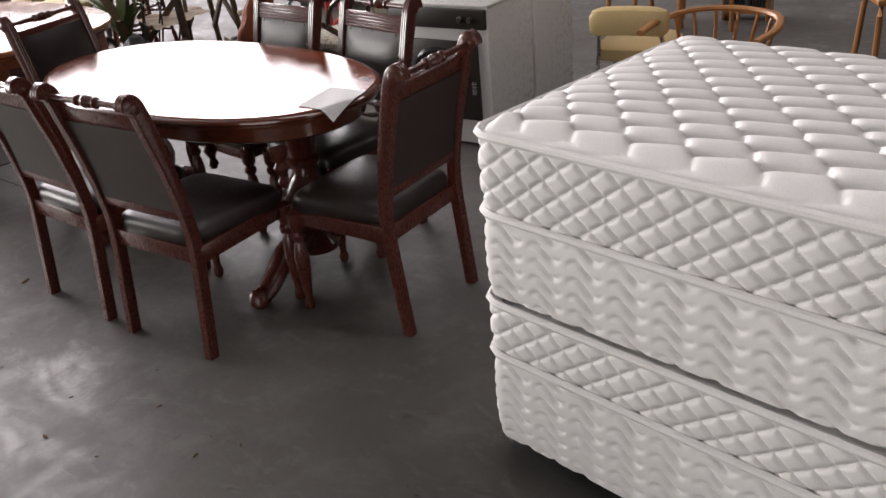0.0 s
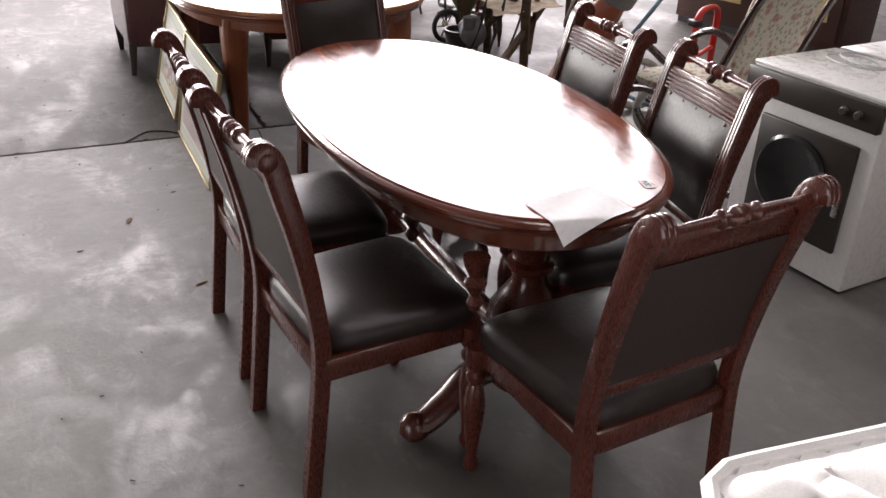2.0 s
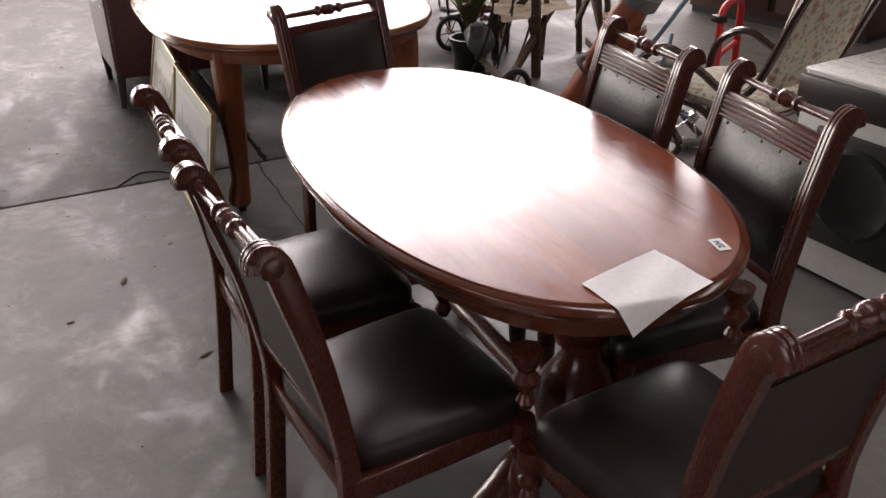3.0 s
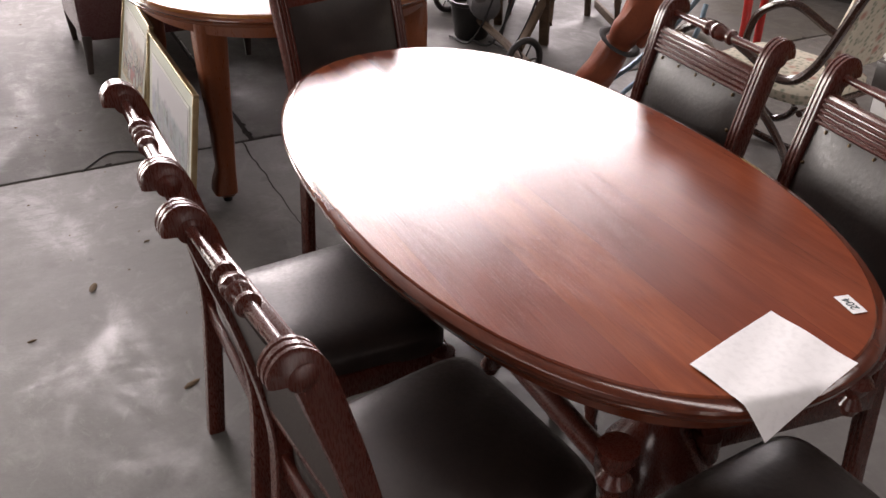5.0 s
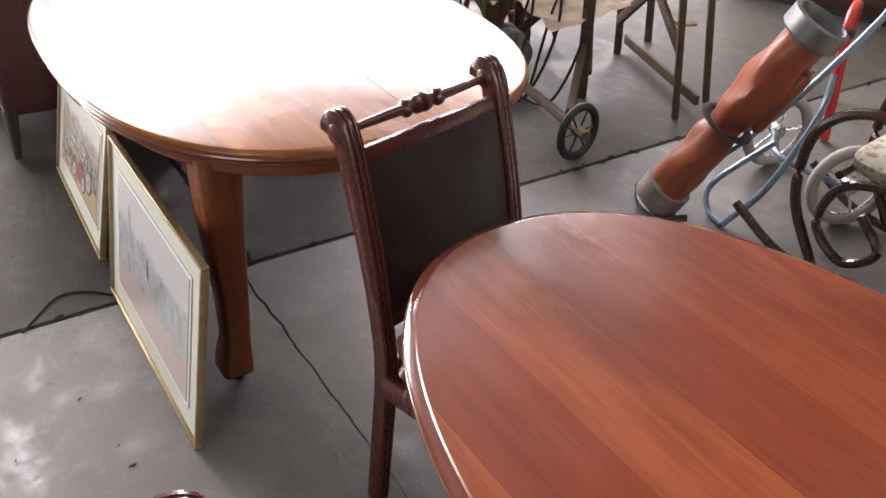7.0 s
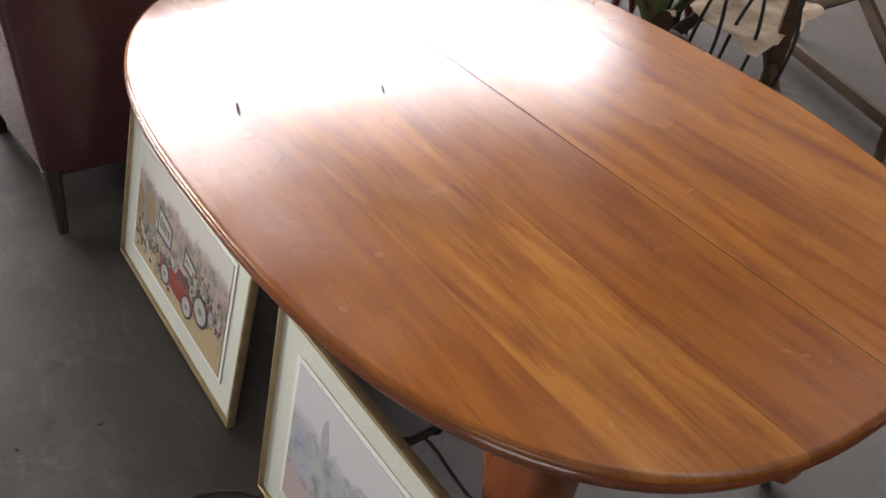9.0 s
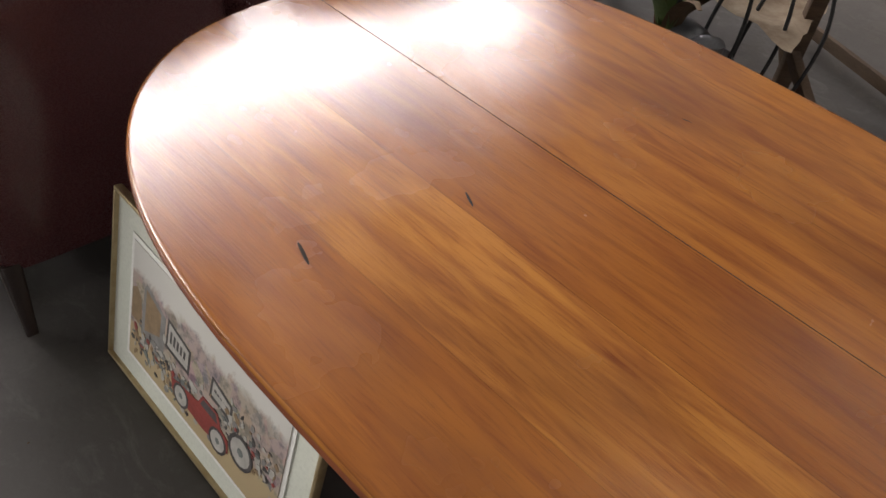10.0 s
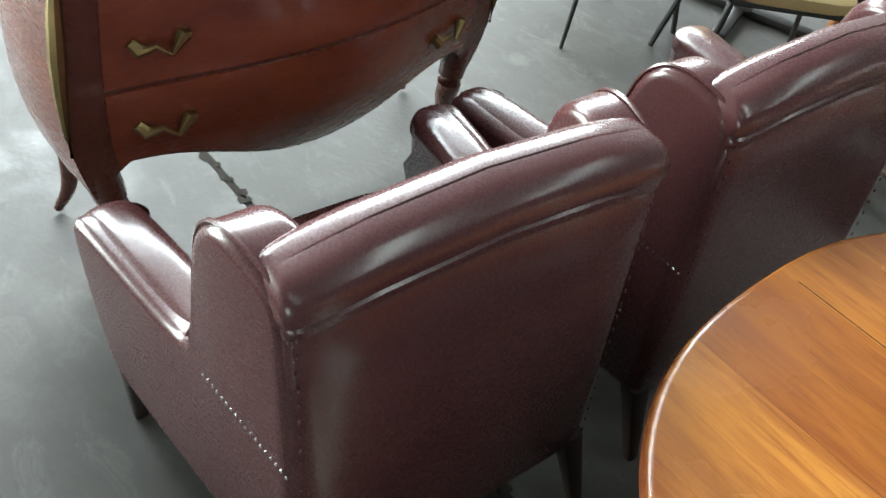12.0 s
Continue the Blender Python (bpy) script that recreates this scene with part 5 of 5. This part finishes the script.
# ---- far cabinet ----
cab = thing("display_cabinet", "dark veneered cabinet with tan door panels", "cabinet", pose(-3.85, 8.95, 0, 0, 0, 14))
part("carcase", box(B(), (1.5, 0.45, 1.5), (0, 0.23, 0.80), 0.008), M_CABINET, cab)
part("plinth", box(B(), (1.46, 0.42, 0.05), (0, 0.23, 0.025)), M_BLACKMETAL, cab)
for x in (-0.37, 0.37):
    d = part("door", box(B(), (0.68, 0.025, 1.38), (x, -0.010, 0.80), 0.004), M_CABINET, cab)
    part("door_panel", box(B(), (0.5, 0.012, 1.14), (x, -0.025, 0.82), 0.003), M_CREAM, d, "tan panel")
box_m = part("handle", tube(B(), [(-0.04, -0.04, 0.72), (-0.04, -0.05, 0.8), (-0.04, -0.04, 0.88)], 0.007, 6), M_BRASS, cab)

# ---- bar stools with turned legs ----
def bar_stool(m):
    c = thing("bar_stool", "brown turned-leg wooden bar stool with a pale round seat", "stool", m, "bar stools")
    part("seat", lathe(B(), [(0.15, 0.70), (0.165, 0.706), (0.17, 0.72), (0.165, 0.735), (0.14, 0.742), (0.0, 0.738)], None, 28), M_TABLETOP, c, "pale glossy round seat")
    for k in range(4):
        a = radians(45 + 90 * k)
        top, bot = Vector((0.10 * math.cos(a), 0.10 * math.sin(a), 0.71)), Vector((0.20 * math.cos(a), 0.20 * math.sin(a), 0.0))
        n = 26
        rad = [0.017 + 0.004 * math.sin(i * 0.9) + (0.006 if i in (6, 7, 14, 15, 20) else 0) - (0.005 if i > 22 else 0) for i in range(n + 1)]
        part("leg", tube(B(), [top.lerp(bot, i / n) for i in range(n + 1)], rad, 10), M_PINE if k == 1 else M_MAHOG, c, "bead-turned leg")
    for k in range(4):
        for zz in ((0.26, 0.42) if k % 2 else (0.20, 0.36)):
            a, b = radians(45 + 90 * k), radians(135 + 90 * k)
            r = 0.10 + 0.10 * (1 - zz / 0.71)
            p0, p1 = Vector((r * math.cos(a), r * math.sin(a), zz)), Vector((r * math.cos(b), r * math.sin(b), zz))
            n = 14
            part("stretcher", tube(B(), [p0.lerp(p1, i / n) for i in range(n + 1)], [0.008 + 0.006 * abs(math.sin(i * math.pi / 3.5)) for i in range(n + 1)], 8), M_MAHOG, c)
    return c


s1 = bar_stool(pose(-4.38, 6.97, 0, 0, 0, 20))
copy_thing(s1, pose(-4.72, 6.98, 0, 0, 0, 55))


# ---- black steel chairs and a cafe table base ----
def steel_chair(m):
    c = thing("steel_chair", "black steel-framed chair with a cream padded seat", "chair", m, "steel chairs")
    for s in (-1, 1):
        part("front_leg", tube(B(), [(s * 0.20, 0.20, 0.44), (s * 0.23, 0.25, 0.0)], [0.012, 0.008], 8), M_BLACKMETAL, c)
        part("back_leg", tube(B(), smooth_line([(s * 0.23, -0.27, 0.0), (s * 0.20, -0.2, 0.44), (s * 0.19, -0.25, 0.82)], 5), 0.011, 8), M_BLACKMETAL, c)
        part("seat_rail", tube(B(), [(s * 0.20, 0.20, 0.44), (s * 0.20, -0.2, 0.44)], 0.010, 8), M_BLACKMETAL, c)
    for y in (0.2, -0.2):
        part("cross_rail", tube(B(), [(-0.2, y, 0.43), (0.2, y, 0.43)], 0.010, 8), M_BLACKMETAL, c)
    se = B()
    loft(se, [[Vector((x, y, z)) for x, y in superellipse(0.21 - i, 0.21 - i, 6, 32)] for i, z in ((0.005, 0.442), (0.0, 0.455), (0.0, 0.485), (0.02, 0.50))])
    part("seat", se, M_CREAM, c, "cream vinyl seat")
    part("backrest", box(B(), (0.38, 0.03, 0.2), (0, -0.235, 0.74), 0.012, Matrix.Rotation(radians(8), 4, "X")), M_CREAM, c)
    return c


sc = steel_chair(pose(-5.0, 6.64, 0, 0, 0, -42))
copy_thing(sc, pose(-5.66, 6.55, 0, 0, 0, 165))
copy_thing(sc, pose(-6.05, 6.9, 0, 0, 0, 80))
ct = thing("cafe_table", "cafe table with a black cast-iron cross base", "table", pose(-5.345, 7.15, 0, 0, 0, 20))
for k in range(2):
    part("base_arm", box(B(), (0.62, 0.06, 0.035), (0, 0, 0.02), 0.012, Matrix.Rotation(k * math.pi / 2, 4, "Z")) if k == 0 else box(B(), (0.06, 0.62, 0.035), (0, 0, 0.024), 0.012), M_BLACKMETAL, ct)
part("column", lathe(B(), [(0.06, 0.035), (0.035, 0.06), (0.032, 0.66), (0.06, 0.70)], None, 16), M_BLACKMETAL, ct)
part("tabletop", lathe(B(), [(0.35, 0.70), (0.36, 0.705), (0.36, 0.73), (0.35, 0.735), (0.0, 0.735)], None, 36), M_TABLETOP, ct)

# ---- folding tables with cases underneath ----
def folding_table(m, length, label):
    c = thing("folding_table", label, "table", m, "folding tables")
    part("tabletop", box(B(), (length, 0.75, 0.03), (0, 0, 0.735), 0.008), M_TABLETOP, c, "pale laminate top")
    for x in (-length / 2 + 0.25, length / 2 - 0.25):
        for y in (-0.3, 0.3):
            part("leg", tube(B(), [(x, y, 0.72), (x + 0.03, y + math.copysign(0.04, y), 0.0)], 0.013, 8), M_GREYMETAL, c)
        part("leg_brace", tube(B(), [(x + 0.015, -0.32, 0.35), (x + 0.015, 0.32, 0.35)], 0.01, 8), M_GREYMETAL, c)
        part("folding_strut", tube(B(), [(x + 0.01, 0, 0.36), (x + math.copysign(0.3, -x), 0, 0.71)], 0.008, 8), M_GREYMETAL, c)
    return c


ft = folding_table(pose(-4.44, 3.0, 0), 1.22, "pale folding table with grey tubular legs by the aisle")
folding_table(pose(-5.81, 3.0, 0), 1.22, "pale folding table with grey tubular legs by the aisle")
folding_table(pose(-1.62, 3.11, 0), 0.93, "short pale folding table with grey tubular legs")
for x, w in ((-5.0, 0.6), (-5.9, 0.7)):
    cs = thing("suitcase", "dark soft fabric suitcase lying under the folding table", "suitcase", pose(x, 2.85, 0))
    part("shell", box(B(), (w, 0.45, 0.24), (0, 0, 0.122), 0.05, seg=3), M_SUITCASE, cs)
    part("zip", tube(B(), [(a * (w / 2 - 0.02), b * 0.205, 0.16) for a, b in superellipse(1.01, 1.105, 6, 40)], 0.005, 6, closed=True), M_GREYMETAL, cs)
    part("handle", tube(B(), smooth_line([(-0.09, 0.225, 0.12), (-0.07, 0.25, 0.13), (0.07, 0.25, 0.13), (0.09, 0.225, 0.12)], 5), 0.01, 8), M_RUBBER, cs)

# ---- beyond the beds ----
cc = thing("cream_chair", "cream vinyl chair with a padded back and bent pine armrest", "chair", pose(0.12, 6.75, 0, 0, 0, 15))
bp = B()
loft(bp, [[Vector((x, y, z + 0.012 * (1 - (x / 0.2) ** 2))) for x, y in superellipse(w, d, 4, 32)] for z, w, d in ((0.57, 0.17, 0.04), (0.59, 0.19, 0.05), (0.66, 0.195, 0.05), (0.69, 0.18, 0.04), (0.70, 0.14, 0.02))])
part("back_pad", bp, M_CREAM, cc, "cream vinyl back pad")
cs2 = B()
loft(cs2, [[Vector((x, 0.26 + y, z)) for x, y in superellipse(0.2 - i, 0.2 - i, 5, 32)] for i, z in ((0.01, 0.42), (0.0, 0.44), (0.0, 0.48), (0.03, 0.50))])
part("seat", cs2, M_CREAM, cc)
for s in (-1, 1):
    part("front_leg", tube(B(), [(s * 0.17, 0.42, 0.43), (s * 0.19, 0.45, 0.0)], 0.011, 8), M_STEEL, cc)
    part("back_leg", tube(B(), smooth_line([(s * 0.19, -0.04, 0.0), (s * 0.17, 0.06, 0.42), (s * 0.15, 0.0, 0.60)], 5), 0.011, 8), M_STEEL, cc)
pa2 = thing("captains_chair", "orange pine chair with a bent hoop arm", "chair", pose(0.55, 6.78, 0, 0, 0, 180))
part("hoop_arm", tube(B(), smooth_line([(-0.27, 0.22, 0.64), (-0.28, 0.0, 0.65), (-0.2, -0.2, 0.66), (0.0, -0.27, 0.665), (0.2, -0.2, 0.66), (0.28, 0.0, 0.65), (0.27, 0.22, 0.64)], 6), 0.02, 8, flat=0.7), M_PINE, pa2)
part("seat", lathe(B(), [(0.2, 0.41), (0.23, 0.415), (0.235, 0.43), (0.22, 0.45), (0.0, 0.44)], None, 28), M_PINE, pa2)
for k in range(7):
    a = radians(200 + 140 * k / 6)
    part("spindle", tube(B(), [(0.2 * math.cos(a), 0.2 * math.sin(a), 0.44), (0.26 * math.cos(a), 0.26 * math.sin(a), 0.65)], 0.009, 8), M_PINE, pa2)
for k in range(4):
    a = radians(45 + 90 * k)
    part("leg", tube(B(), [(0.13 * math.cos(a), 0.13 * math.sin(a), 0.42), (0.22 * math.cos(a), 0.22 * math.sin(a), 0.0)], [0.018, 0.014], 8), M_PINE, pa2)


def ladder_chair(m):
    c = thing("pine_chair", "orange pine slat-back kitchen chair", "chair", m, "pine chairs")
    for s in (-1, 1):
        part("back_post", tube(B(), smooth_line([(s * 0.19, -0.22, 0.0), (s * 0.18, -0.18, 0.45), (s * 0.18, -0.26, 1.0)], 6), 0.018, 8), M_PINE, c)
        part("front_leg", tube(B(), [(s * 0.17, 0.17, 0.44), (s * 0.19, 0.2, 0.0)], 0.018, 8), M_PINE, c)
    part("seat", box(B(), (0.42, 0.42, 0.035), (0, 0, 0.445), 0.012), M_PINE, c)
    part("crest_rail", box(B(), (0.40, 0.025, 0.1), (0, -0.25, 0.93), 0.01), M_PINE, c)
    for k in range(4):
        part("spindle", tube(B(), [(-0.12 + 0.08 * k, -0.185, 0.46), (-0.12 + 0.08 * k, -0.245, 0.9)], 0.009, 8), M_PINE, c)
    return c


pc = ladder_chair(pose(0.95, 8.55, 0, 0, 0, 30))
copy_thing(pc, pose(-0.55, 9.25, 0, 0, 0, 200))
copy_thing(pc, pose(-0.95, 9.0, 0, 0, 0, 150))
rt = thing("round_pine_table", "round brown wooden table on turned legs", "table", pose(1.55, 8.7, 0))
part("tabletop", lathe(B(), [(0.42, 0.70), (0.45, 0.705), (0.45, 0.73), (0.44, 0.74), (0.0, 0.74)], None, 40), M_TABLE2_LEG, rt)
for k in range(4):
    a = radians(45 + 90 * k)
    part("leg", lathe(B(), [(0.018, 0.0), (0.025, 0.1), (0.03, 0.3), (0.02, 0.4), (0.034, 0.46), (0.03, 0.7)], pose(0.28 * math.cos(a), 0.28 * math.sin(a), 0), 12), M_PINE, rt)
rack = thing("disc_rack", "pine rack of music discs in dark cases", "rack", pose(-0.35, 9.55, 0, 0, 0, 10))
for x in (-0.16, 0.16):
    part("side", box(B(), (0.02, 0.2, 1.1), (x, 0, 0.55), 0.003), M_PINE, rack)
for k in range(5):
    part("shelf", box(B(), (0.30, 0.19, 0.016), (0, 0, 0.06 + 0.25 * k)), M_PINE, rack)
rd = random.Random(3)
for k in range(4):
    for j in range(12):
        cs3 = thing("disc_case", "thin dark disc case standing in the rack", "disc case", pose(-0.35 + math.cos(radians(10)) * (-0.135 + 0.0235 * j), 9.53 + math.sin(radians(10)) * (-0.135 + 0.0235 * j), 0.069 + 0.25 * k, 0, 0, 10), "disc cases")
        part("case", box(B(), (0.011, 0.14, 0.125 + 0.01 * rd.random()), (0, 0, 0.068), 0.001), (M_PANEL, M_BLUE, M_PAPER, M_CABINET)[rd.randrange(4) if j % 3 == 0 else 0], cs3)
fr = thing("white_fridge", "tall white refrigerator standing far back", "refrigerator", pose(0.25, 10.6, 0))
part("cabinet", box(B(), (0.62, 0.6, 1.5), (0, 0.3, 0.77), 0.02), M_ENAMEL, fr)
part("door", box(B(), (0.60, 0.04, 1.46), (0, -0.022, 0.77), 0.012), M_ENAMEL, fr)
part("handle", tube(B(), [(0.26, -0.05, 0.7), (0.26, -0.07, 0.8), (0.26, -0.07, 1.0), (0.26, -0.05, 1.1)], 0.01, 8), M_GREYMETAL, fr)
wardrobe = thing("wardrobe", "plain dark wooden wardrobe standing far back", "wardrobe", pose(1.9, 10.2, 0, 0, 0, -5))
part("carcase", box(B(), (1.6, 0.55, 1.9), (0, 0.3, 0.96), 0.01), M_CABINET, wardrobe)
for x in (-0.4, 0.4):
    part("door", box(B(), (0.78, 0.022, 1.8), (x, 0.012, 0.97), 0.004), M_CABINET, wardrobe)

# ---- fallen leaves and grit on the floor ----
db = B()
rd = random.Random(21)
spots = [(-2.047, 4.045, 0.035), (-1.407, 4.231, 0.03), (-1.82, 3.84, 0.015), (-2.28, 4.26, 0.012), (-0.117, 4.015, 0.012), (0.19, 3.926, 0.014), (-0.304, 3.717, 0.016)]
spots += [(rd.uniform(-3.5, 1.0), rd.uniform(3.0, 4.3), rd.uniform(0.003, 0.009)) for _ in range(60)]
spots += [(rd.uniform(-5.5, -3.0), rd.uniform(3.3, 4.2), rd.uniform(0.003, 0.009)) for _ in range(25)]
for x, y, r in spots:
    a = rd.uniform(0, 6.28)
    m = pose(x, y, 0.0015, rd.uniform(-8, 8), rd.uniform(-8, 8), math.degrees(a)) @ Matrix.Diagonal((r, r * 0.35, 0.004, 1))
    lathe(db, [(0.2, 0.0), (1.0, 0.25), (0.7, 0.8), (0.1, 1.0)], m, 7)
tagged(part("floor_debris", db, M_DRYLEAF), "scattered dry leaves and grit on the concrete", "debris", kind="stuff")
wc = B()
tube(wc, smooth_line([(-3.02, 4.42, 0.004), (-3.10, 4.34, 0.004), (-3.12, 4.25, 0.004), (-3.04, 4.17, 0.004), (-2.98, 4.12, 0.004)], 6), 0.0035, 6)
tagged(part("floor_wire", wc, M_RUBBER), "thin black wire lying by the floor joint", "wire")
